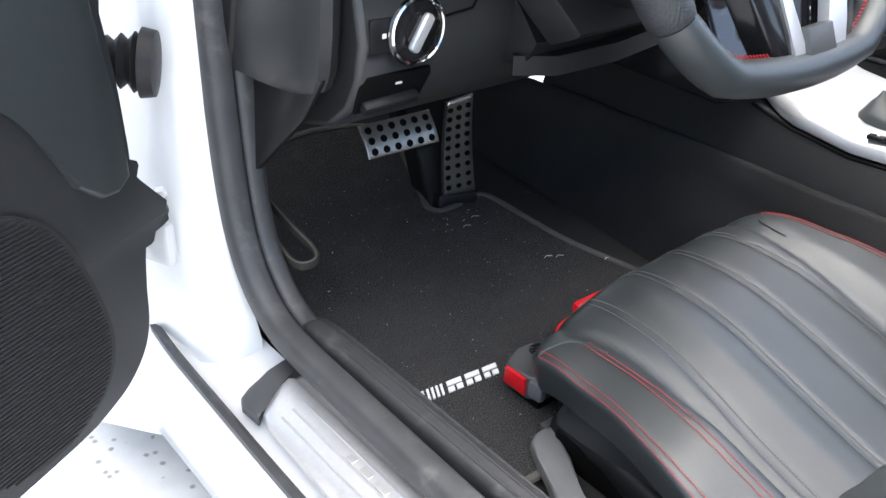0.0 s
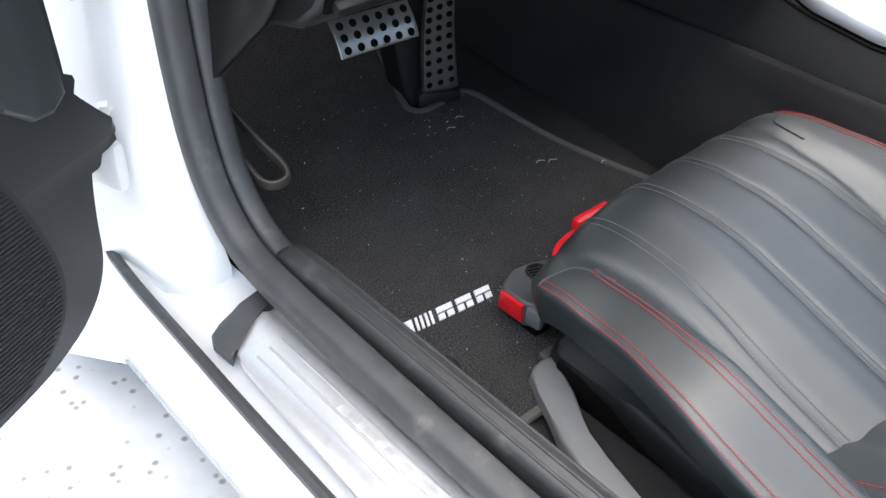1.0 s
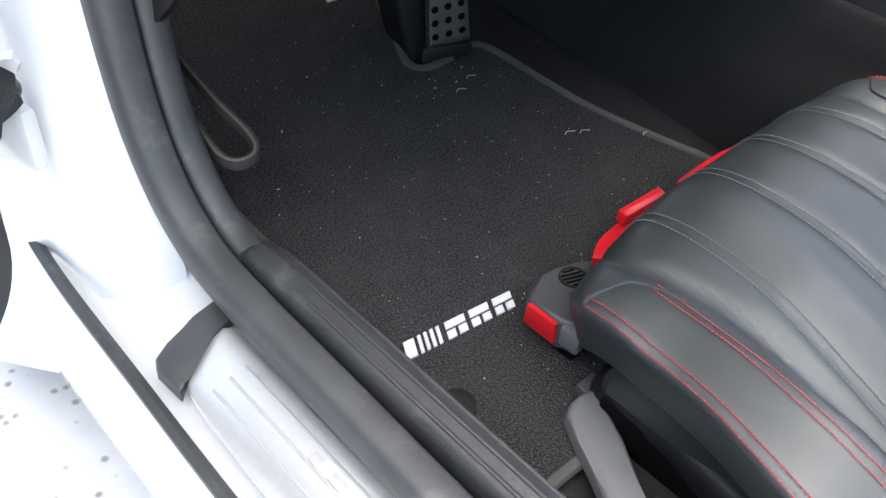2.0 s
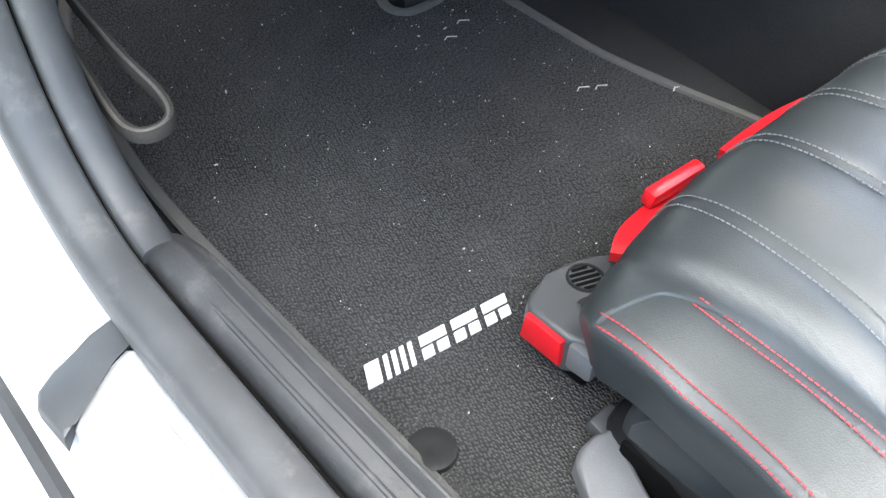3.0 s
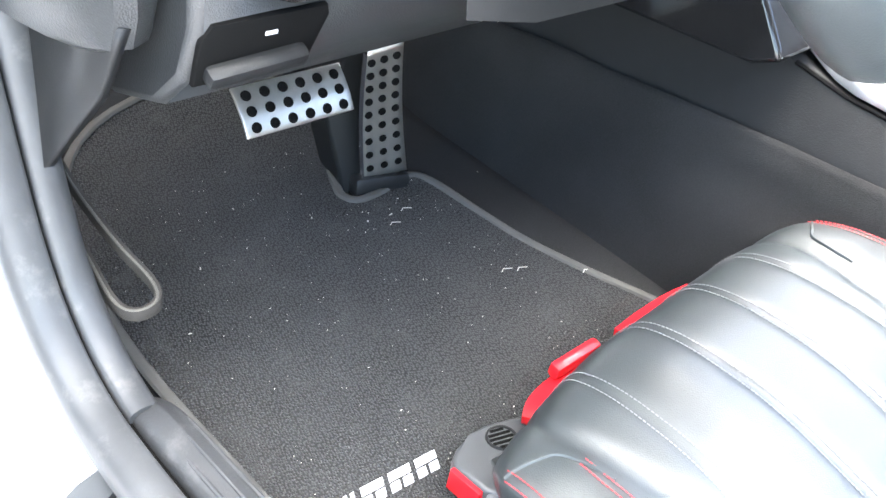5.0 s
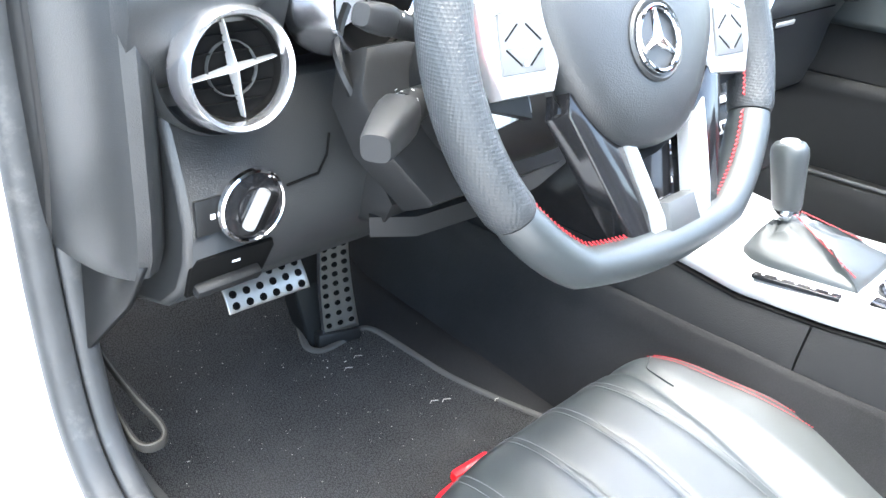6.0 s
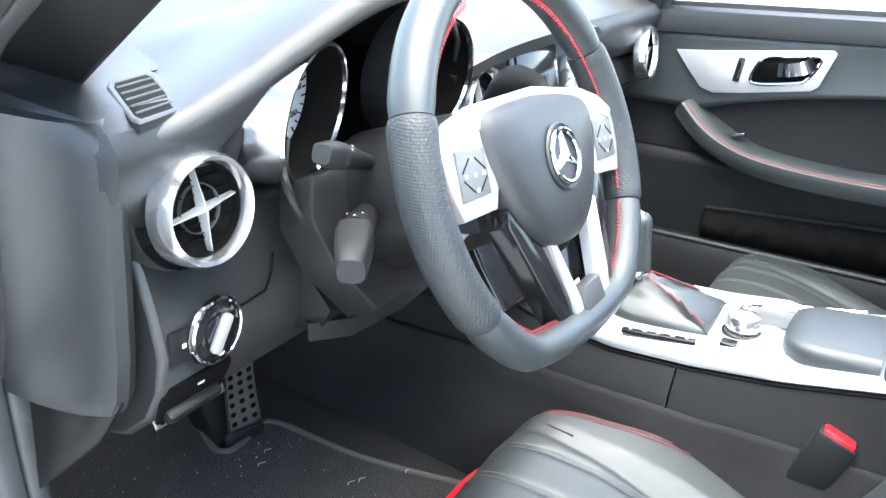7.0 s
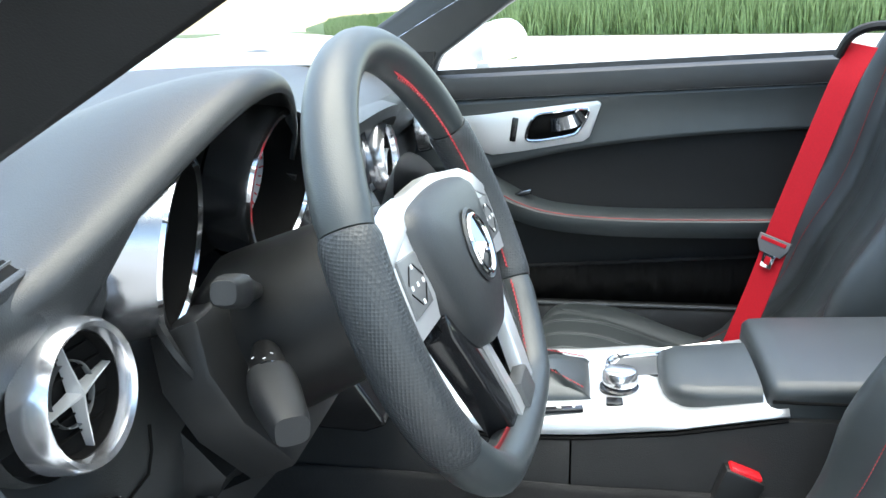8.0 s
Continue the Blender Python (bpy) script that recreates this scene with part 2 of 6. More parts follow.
def join(*bms):
    out = bmesh.new()
    for b in bms:
        me = bpy.data.meshes.new("tmp")
        b.to_mesh(me)
        b.free()
        out.from_mesh(me)
        bpy.data.meshes.remove(me)
    return out


def frame_of(origin, zdir, ydir=(0, 0, 1)):
    """A pose with local Z along zdir and local Y near ydir."""
    z = Vector(zdir).normalized()
    x = Vector(ydir).cross(z).normalized()
    y = z.cross(x)
    m = Matrix((x, y, z)).transposed().to_4x4()
    m.translation = Vector(origin)
    return m


def stitches(path, every=0.0045, length=0.003, r=0.0006, up=(0, 0, 1), slant=0.0):
    """Short thread capsules along a path, joined into one mesh."""
    pts = [Vector(p) for p in path]
    bm = bmesh.new()
    acc, nxt = 0.0, 0.0
    for a, b in zip(pts, pts[1:]):
        seg = (b - a).length
        if seg < 1e-9:
            continue
        d = (b - a) / seg
        while nxt <= acc + seg:
            p = a + d * (nxt - acc)
            side = d.cross(Vector(up)).normalized()
            q = (d + side * slant).normalized() * length
            s2 = q.normalized().cross(Vector(up)).normalized() * r
            u2 = s2.normalized().cross(q.normalized()) * r
            v = [bm.verts.new(p + e * q * 0.5 + w) for e in (-1, 1) for w in (s2, u2, -s2, -u2)]
            for k in range(4):
                bm.faces.new((v[k], v[(k + 1) % 4], v[4 + (k + 1) % 4], v[4 + k]))
            bm.faces.new(v[3::-1])
            bm.faces.new(v[4:])
            nxt += every
        acc += seg
    return bm



# ---- ground and distance ----
GZ = 0.08
FALL = -0.034  # the yard falls away gently to the car's right


def gz(x):
    return GZ + FALL * x


def build_ground():
    bm = bmesh.new()
    v = [bm.verts.new((x, y, gz(x))) for x, y in ((-900, -1500), (1800, -1500), (1800, 1500), (-900, 1500))]
    bm.faces.new(v)
    tagged(part("ground", bm, CONCRETE, smooth=False), "pale exposed-aggregate concrete yard", "ground", kind="structure")
    bm = bmesh.new()
    pts = ((75, -400), (52, -20), (62, 5), (118, 34), (150, 46), (700, 260), (700, -400))
    v = [bm.verts.new((x, y, gz(x) + 0.05)) for x, y in pts]
    bm.faces.new(v)
    tagged(part("field_soil", bm, GRASSM, smooth=False), "weedy green strip of ground under the maize", "field", kind="structure")
    bm = bmesh.new()
    for pts in (((60, 62), (150, 120), (150, 150), (50, 80)), ((150, 70), (900, 380), (900, 700), (150, 180)), ((30, 90), (140, 200), (120, 260), (20, 130))):
        v = [bm.verts.new((x, y, gz(x) + 0.05)) for x, y in pts]
        bm.faces.new(v)
    tagged(part("grass_verge", bm, GRASSM, smooth=False), "strips of pale green grass beyond the yard", "grass", kind="structure")


build_ground()


def build_corn():
    rnd = random.Random(4)
    bm = bmesh.new()
    edge = [(60, -260), (50, -45), (54, -20), (63, 5), (118, 34), (150, 46)]
    for k in range(15000):
        i = rnd.choice((0, 0, 1, 2, 2, 3, 3, 3, 4))
        a, b = edge[i], edge[i + 1]
        f = rnd.random()
        dep = rnd.random() ** 2 * 4
        x, y = a[0] + (b[0] - a[0]) * f + dep, a[1] + (b[1] - a[1]) * f - dep * 0.3
        h = 2.6 + 0.5 * rnd.random() if dep > 0.4 else 0.8 + 1.9 * rnd.random()
        z0 = gz(x)
        w = 0.03 + 0.05 * rnd.random()
        lean = Vector((rnd.uniform(-0.35, 0.35), rnd.uniform(-0.35, 0.35), 0))
        yaw = rnd.uniform(0, 3.14)
        side = Vector((math.cos(yaw), math.sin(yaw), 0)) * w
        p = Vector((x, y, z0))
        q = p + lean * 0.5 + Vector((0, 0, h * 0.6))
        r = p + lean * 1.4 + Vector((0, 0, h))
        vs = [bm.verts.new(c) for c in (p - side, p + side, q + side * 0.8, q - side * 0.8, r)]
        bm.faces.new(vs[:4])
        bm.faces.new((vs[3], vs[2], vs[4]))
    corn = part("maize_field", bm, CORN, smooth=False)
    tagged(corn, "tall dense green maize field edge", "crop field", kind="stuff")
    bm = bmesh.new()
    e2 = [(x + 2.0, y - 0.6) for x, y in edge] + [(700, 230), (700, -300)]
    bm.free()
    bm = prism(e2, 2.75)
    for v in bm.verts:
        v.co.z += gz(v.co.x)
    tagged(part("maize_stand", bm, CORN, smooth=False), "solid rows of green maize behind the field edge", "crop field", kind="stuff")


build_corn()


def build_trees():
    rnd = random.Random(9)
    bm = bmesh.new()
    for k in range(150):
        f = rnd.random()
        x, y = 330 + 420 * f + rnd.uniform(-20, 20), 230 + 330 * f + rnd.uniform(-12, 12)
        h = rnd.uniform(5, 9)
        c = Vector((x, y, gz(x) + h * 0.45))
        for j in range(14):
            o = c + Vector((rnd.gauss(0, 3.5), rnd.gauss(0, 3.5), rnd.uniform(-0.4, 0.55) * h))
            bmesh.ops.create_icosphere(bm, subdivisions=1, radius=rnd.uniform(0.8, 2.0), matrix=Matrix.Translation(o) @ Matrix.Diagonal((1, 1, rnd.uniform(0.5, 1), 1)))
    tagged(part("far_tree_line", bm, TREE, smooth=False), "low hazy row of distant green trees", "trees", kind="stuff")


build_trees()

# ---- car shell: door opening, sill, footwell ----
SEAL = [(-0.83, -0.10, 1.135), (-0.765, 0.05, 1.06), (-0.70, 0.20, 0.985), (-0.658, 0.318, 0.925), (-0.655, 0.350, 0.85), (-0.655, 0.354, 0.76), (-0.655, 0.351, 0.66), (-0.655, 0.343, 0.56), (-0.655, 0.330, 0.485),
        (-0.655, 0.305, 0.435), (-0.655, 0.268, 0.405), (-0.656, 0.22, 0.396), (-0.657, 0.12, 0.393), (-0.660, -0.10, 0.391), (-0.664, -0.62, 0.391)]


def mat_z(y):
    return 0.3265 + 0.085 * y + (max(0.0, y - 0.5) ** 2) * 2.2


def build_shell():
    global BODY
    body = BODY = thing("car_body", "white painted car body around the open driver door", "car body", (-0.74, 0.2, GZ))
    # rocker: outer flank with a step under the scuff plate
    prof = [(-0.660, 0.350), (-0.690, 0.342), (-0.715, 0.336), (-0.730, 0.328), (-0.738, 0.314), (-0.752, 0.300), (-0.760, 0.255), (-0.752, 0.20),
            (-0.735, 0.175), (-0.660, 0.175)]
    part("rocker_panel", loft([[(x, y, z) for x, z in prof] for y in (0.62, 0.4, 0.3, 0.2, 0.0, -0.3, -0.9)]), PAINT, body, "glossy white sill panel")
    # hinge pillar: rear-facing white jamb
    jamb = [(-0.668, 0.355), (-0.690, 0.360), (-0.712, 0.372), (-0.722, 0.392), (-0.728, 0.46), (-0.758, 0.50), (-0.80, 0.56), (-0.80, 0.72), (-0.668, 0.72)]
    secs = []
    for z, dy, dx in ((0.175, -0.05, 0.0), (0.36, -0.055, 0.0), (0.40, -0.035, 0), (0.45, -0.018, 0), (0.52, -0.006, 0), (0.60, 0, 0), (0.75, 0.003, 0), (0.92, -0.004, 0)):
        secs.append([(x, y + dy, z) for x, y in jamb])
    part("hinge_pillar", loft(secs), PAINT, body, "white painted hinge pillar")
    # rubber lip strip along the sill
    lip = [(-0.004, -0.005), (0.004, -0.005), (0.005, 0.004), (0.0, 0.007), (-0.005, 0.004)]
    strip = smooth_path([(-0.735, 0.43, 0.338), (-0.739, 0.36, 0.334), (-0.741, 0.25, 0.331), (-0.744, 0.1, 0.330), (-0.748, -0.3, 0.330), (-0.75, -0.7, 0.330)], 6)
    part("sill_rubber_strip", sweep(strip, lip), RUBBER, body, "dark rubber weather strip")

    seal = thing("door_seal", "black double-lipped rubber door seal, dusty and scuffed", "door seal", (-0.655, 0.3, 0.39))
    path = smooth_path(SEAL, 8)
    outer = [(0.010, -0.020), (-0.0005, -0.014), (0.0002, 0.0055), (0.0010, 0.0078), (0.0030, 0.0088), (0.0080, 0.0098), (0.0140, 0.0098), (0.0200, 0.0084), (0.0235, 0.0058), (0.0258, 0.0010), (0.026, -0.012), (0.022, -0.018)]
    inner = [(-0.012, -0.014), (-0.0014, -0.012), (-0.0016, 0.0055), (-0.0024, 0.0080), (-0.0044, 0.0094), (-0.0090, 0.0106), (-0.0145, 0.0104), (-0.0190, 0.0086), (-0.0226, 0.0048), (-0.0244, -0.002), (-0.022, -0.013)]

    def along(prof, last):
        secs = []
        for i, p in enumerate(path[:last]):
            a, b = path[max(0, i - 1)], path[min(len(path) - 1, i + 1)]
            tan = (b - a).normalized()
            side = Vector((-1, 0, 0))
            top = side.cross(tan).normalized()
            if top.y > 0.2:
                top = -top
            secs.append([p + side * s + top * t for s, t in prof])
        return loft(secs)

    cut = next(i for i, p in enumerate(path) if p.z < 0.6 and p.y < 0.240)
    part("outer_lip", along(outer, len(path)), RUBBER, seal, angle=75)
    part("inner_lip", along(inner, cut), RUBBER, seal, angle=75)
    part("lip_base", along([(-0.004, -0.012), (0.004, -0.012), (0.003, 0.001), (-0.003, 0.001)], len(path)), DARK, seal, "dark groove between the lips")

    trim = thing("sill_trim", "black plastic inner sill cover with scuffs", "sill trim", (-0.63, 0.1, 0.33))
    prof = [(-0.6525, 0.385), (-0.6525, 0.399), (-0.649, 0.4040), (-0.642, 0.4065), (-0.633, 0.4068), (-0.626, 0.4085), (-0.622, 0.4085), (-0.616, 0.4055), (-0.611, 0.4050), (-0.607, 0.4045), (-0.603, 0.3990), (-0.600, 0.388), (-0.598, 0.360), (-0.598, 0.30), (-0.65, 0.30)]
    secs = []
    for y, s in ((0.262, 0.10), (0.258, 0.40), (0.250, 0.68), (0.240, 0.86), (0.228, 0.96), (0.210, 1.0), (0.1, 1.0), (-0.2, 1.0), (-0.65, 1.0)):
        secs.append([(-0.6525 + (x + 0.6525) * 0.62 * (0.45 + 0.55 * s), y, 0.30 + (z - 0.30) * (0.90 + 0.10 * s)) for x, z in prof])
    part("cover", loft(secs), TRIM, trim, angle=60)
    for x, y0, z in ((-0.6445, 0.190, 0.4062), (-0.6350, 0.205, 0.4080), (-0.6255, 0.222, 0.4042)):
        path2 = [(x, y, z) for y in (y0, y0 - 0.005, y0 - 0.02, 0.1, 0.0, -0.2, -0.6)]
        part("ridge", tube(path2, 0.0018, 8, size=[0.2, 0.7] + [1.0] * 5), TRIM, trim)
    part("clip_hole", tube([(-0.6590, 0.246, 0.400), (-0.6590, 0.239, 0.400)], 0.0032, 8), DARK, trim)

    scuff = thing("scuff_plate", "bright brushed aluminium door sill scuff plate with raised ribs", "scuff plate", (-0.70, 0.0, 0.36))
    top = [(-0.675, 0.224), (-0.680, 0.2295), (-0.690, 0.226), (-0.714, 0.215), (-0.722, 0.207), (-0.726, 0.190), (-0.734, 0.0), (-0.744, -0.62), (-0.682, -0.62), (-0.676, 0.0)]
    plate = prism(top, 0.006, 0.002)
    for v in plate.verts:
        v.co.z += 0.3478 + (v.co.x + 0.71) * 0.235
    part("plate", plate, ALU, scuff)
    for x in (-0.686, -0.698, -0.711):
        r = rbox(0.0022, 0.42, 0.002, 0.0006, 1)
        part("rib", r, ALU, scuff, m=Matrix.Translation((x - 0.001, -0.02, 0.3540 + (x + 0.71) * 0.235)))
    for k in range(9):
        b = rbox(0.010, 0.010 + 0.004 * (k % 3), 0.0012, 0.0003, 1)
        part("raised_mark", b, ALU, scuff, m=Matrix.Translation((-0.6925, 0.10 - k * 0.022, 0.3578)))
    cap = prism([(-0.664, 0.254), (-0.672, 0.2545), (-0.690, 0.252), (-0.715, 0.247), (-0.727, 0.241), (-0.731, 0.232), (-0.729, 0.203), (-0.722, 0.210), (-0.690, 0.229), (-0.676, 0.233), (-0.664, 0.230)], 0.010, 0.003)
    for v in cap.verts:
        v.co.z += 0.3455 + (v.co.x + 0.71) * 0.21
    part("end_cap", cap, GREY, scuff, "grey plastic end cap")

    # footwell
    def floor(u, v):
        y = -0.35 + 1.15 * v
        x = -0.645 + 0.50 * u
        z = mat_z(min(y, 0.62)) - 0.008 + max(0.0, y - 0.62) * 1.1
        return (x, y, z)
    tagged(part("floor", grid(floor, 20, 40), CARPET, solid=0.004), "black carpeted footwell floor", "floor", kind="structure")

    def tunnel(u, v):
        y = 0.85 - 1.5 * v
        pts = [(-0.163, 0.315), (-0.156, 0.345), (-0.141, 0.41), (-0.122, 0.452), (-0.117, 0.470 + 0.03 * max(0, y)), (-0.108, 0.494)]
        k = u * (len(pts) - 1)
        i = min(int(k), len(pts) - 2)
        f = k - i
        x, z = [pts[i][j] * (1 - f) + pts[i + 1][j] * f for j in (0, 1)]
        return (x, y, z + 0.004 * noise.noise((x * 9, y * 9, z * 9)))
    tagged(part("tunnel_carpet", grid(tunnel, 14, 40), CARPET, solid=0.004), "black carpet lining on the transmission tunnel", "carpet", kind="structure")

    def kick(u, v):
        z = 0.30 + 0.36 * v
        y0 = float(np.interp(z, [0.30, 0.50, 0.537, 0.572, 0.619, 0.66], [0.352, 0.345, 0.334, 0.297, 0.248, 0.225]))
        y = y0 + (0.80 - y0) * u
        return (-0.632 + 0.02 * u - 0.012 * math.sin(v * 3.0) * (1 - u), y, z)
    tagged(part("kick_panel", grid(kick, 14, 24), PLASTIC, solid=0.006), "black plastic kick panel beside the footwell", "trim panel", kind="structure")

    def bulk(u, v):
        x = -0.64 + 0.56 * u
        return (x, 0.60 + 0.12 * math.sin(v * 1.5) + 0.02, 0.36 + 0.44 * v)
    tagged(part("bulkhead", grid(bulk, 8, 8), CARPET, solid=0.006), "black carpeted front bulkhead of the footwell", "bulkhead", kind="structure")
    # tub that closes the cabin below and behind
    tub = join(rbox(1.36, 0.03, 0.6, 0.004), )
    tagged(part("rear_bulkhead", tub, PLASTIC, m=Matrix.Translation((0.03, -0.78, 0.55))), "black rear cabin wall", "bulkhead", kind="structure")
    tagged(part("underbody", rbox(1.40, 1.6, 0.02, 0.004), DARK, m=Matrix.Translation((0.03, 0.0, 0.275))), "dark car floor pan", "floor pan", kind="structure")


build_shell()

# ---- floor mat and pedals ----
MAT_EDGE = [(-0.592, 0.012), (-0.596, 0.10), (-0.600, 0.20), (-0.603, 0.31), (-0.597, 0.40), (-0.575, 0.52), (-0.52, 0.60), (-0.42, 0.63), (-0.31, 0.62), (-0.274, 0.590),
            (-0.284, 0.545), (-0.304, 0.495), (-0.328, 0.448), (-0.337, 0.424), (-0.326, 0.410), (-0.295, 0.411), (-0.262, 0.418), (-0.246, 0.412), (-0.239, 0.385),
            (-0.236, 0.33), (-0.230, 0.27), (-0.212, 0.20), (-0.193, 0.14), (-0.180, 0.06), (-0.18, 0.0), (-0.30, -0.01), (-0.45, -0.002), (-0.56, 0.003)]


def build_mat():
    mat = thing("floor_mat", "black woven car floor mat with bound edge and light crumbs", "floor mat", (-0.4, 0.25, 0.325))
    edge = smooth_path([(x, y, 0) for x, y in MAT_EDGE], 4, True)
    bm = bmesh.new()
    vs = [bm.verts.new(p) for p in edge]
    bm.faces.new(vs)
    bmesh.ops.triangulate(bm, faces=bm.faces[:])
    for _ in range(4):
        long = [e for e in bm.edges if e.calc_length() > 0.03]
        if not long:
            break
        bmesh.ops.subdivide_edges(bm, edges=long, cuts=1)
        bmesh.ops.triangulate(bm, faces=bm.faces[:])
    for v in bm.verts:
        v.co.z = mat_z(v.co.y) + 0.002 + 0.0012 * noise.noise(v.co * 14)
    ext = bmesh.ops.extrude_face_region(bm, geom=bm.faces[:])
    for g in ext["geom"]:
        if isinstance(g, bmesh.types.BMVert):
            g.co.z -= 0.006
    part("mat_top", bm, MATW, mat)
    rim = [Vector((p.x, p.y, mat_z(p.y) + 0.0015)) for p in edge]
    part("edge_binding", sweep(rim, circle(0.0050, 8, 0.0042), closed=True), BINDING, mat, "dark fabric edge binding")
    # woven emblem: slanted bars and plain blocks
    def bar(x0, w, y0=0.0, y1=0.0148, slant=0.40):
        return [(x0 + slant * y0, y0), (x0 + w + slant * y0, y0), (x0 + w + slant * y1, y1), (x0 + slant * y1, y1)]
    shapes = [bar(0.0, 0.0095)] + [bar(0.0125 + 0.0056 * k, 0.0030) for k in range(4)]
    for x0 in (0.0375, 0.0605, 0.0835):
        shapes += [bar(x0, 0.0185, 0.0086, 0.0148), bar(x0, 0.0078, 0.0, 0.0066), bar(x0 + 0.0107, 0.0078, 0.0, 0.0066)]
    turn = pose(-0.588, 0.1355, 0, 0, 0, -6.0)
    for s in shapes:
        b = prism(s, 0.0016, 0.0004, 1)
        b.transform(turn)
        for v in b.verts:
            v.co.z += mat_z(v.co.y) + 0.0025
        part("emblem_bar", b, EMBLEM, mat, "white woven bar")
    plug = lathe([(0.0, 0.0035), (0.006, 0.004), (0.0135, 0.005), (0.0165, 0.004), (0.0172, 0.0), (0.0, -0.001)], 28)
    part("fastener", plug, PLASTIC, mat, "round black mat fastener", m=Matrix.Translation((-0.585, 0.086, mat_z(0.086) + 0.001)) @ Matrix.Scale(0.82, 4))

    rnd = random.Random(3)
    bm = bmesh.new()
    for k in range(420):
        x, y = rnd.uniform(-0.59, -0.2), 0.02 + 0.5 * rnd.random() ** 0.8
        if x > -0.25 and y > 0.14:
            continue
        if k < 40:
            x, y = rnd.gauss(-0.33, 0.06), rnd.gauss(0.38, 0.03)
        r = rnd.uniform(0.00018, 0.00055) * (2.0 if rnd.random() < 0.07 else 1)
        m = pose(x, y, mat_z(y) + 0.0035, rnd.uniform(0, 90), rnd.uniform(0, 90), rnd.uniform(0, 180)) @ Matrix.Diagonal((r * rnd.uniform(0.8, 2.5), r, r * 0.7, 1))
        bmesh.ops.create_icosphere(bm, subdivisions=1, radius=1, matrix=m)
    crumbs = part("crumbs", bm, CRUMB, smooth=False)
    tagged(crumbs, "scattered pale crumbs and lint on the mat", "crumbs", kind="stuff")
    bm = bmesh.new()
    for x, y in ((-0.288, 0.250), (-0.274, 0.243), (-0.222, 0.205), (-0.33, 0.36), (-0.305, 0.372)):
        p = [(x + 0.004 * k, y + 0.002 * math.sin(k * 1.7), mat_z(y) + 0.004 + 0.001 * math.sin(k)) for k in range(4)]
        t = tube(p, 0.0005, 4)
        me = bpy.data.meshes.new("tmp")
        t.to_mesh(me)
        t.free()
        bm.from_mesh(me)
    tagged(part("lint", bm, CRUMB, smooth=False), "small curls of pale lint on the mat", "lint", kind="stuff")


build_mat()


PIPING = material("worn_piping", (0.085, 0.078, 0.066), 0.7, vary=0.3, scale=300, bump=0.4, bscale=900)


def build_loop():
    # flat webbing loop hanging at the side of the footwell
    lp = thing("webbing_loop", "worn brown-black webbing loop lying against the footwell side", "strap", (-0.60, 0.36, 0.40))
    pts = [(-0.612, 0.420, 0.520), (-0.617, 0.375, 0.487), (-0.620, 0.325, 0.463), (-0.622, 0.290, 0.450), (-0.616, 0.272, 0.449), (-0.600, 0.272, 0.4505), (-0.594, 0.290, 0.455), (-0.600, 0.325, 0.470), (-0.604, 0.375, 0.493), (-0.604, 0.42, 0.524)]
    pts = [(x - 0.002, y + 0.022, z - 0.012) for x, y, z in pts]
    part("band", sweep(smooth_path(pts, 6), [(-0.0024, -0.0042), (0.0024, -0.0042), (0.0032, 0.0), (0.0024, 0.0042), (-0.0024, 0.0042), (-0.0032, 0)]), LOOPM, lp)
    part("piping", tube([p + Vector((-0.001, -0.001, 0.0042)) for p in smooth_path(pts, 6)], 0.0011, 6), PIPING, lp, "worn pale piped edge")


build_loop()


def studs(rows, cols, du, dv, skip=()):
    return [((c - (cols - 1) / 2) * du, (r - (rows - 1) / 2) * dv) for r in range(rows) for c in range(cols) if (r, c) not in skip]


def stud_ring():
    return lathe([(0.0, 0.0012), (0.0034, 0.0012), (0.0040, 0.0022), (0.0050, 0.0018), (0.0053, 0.0)], 12)


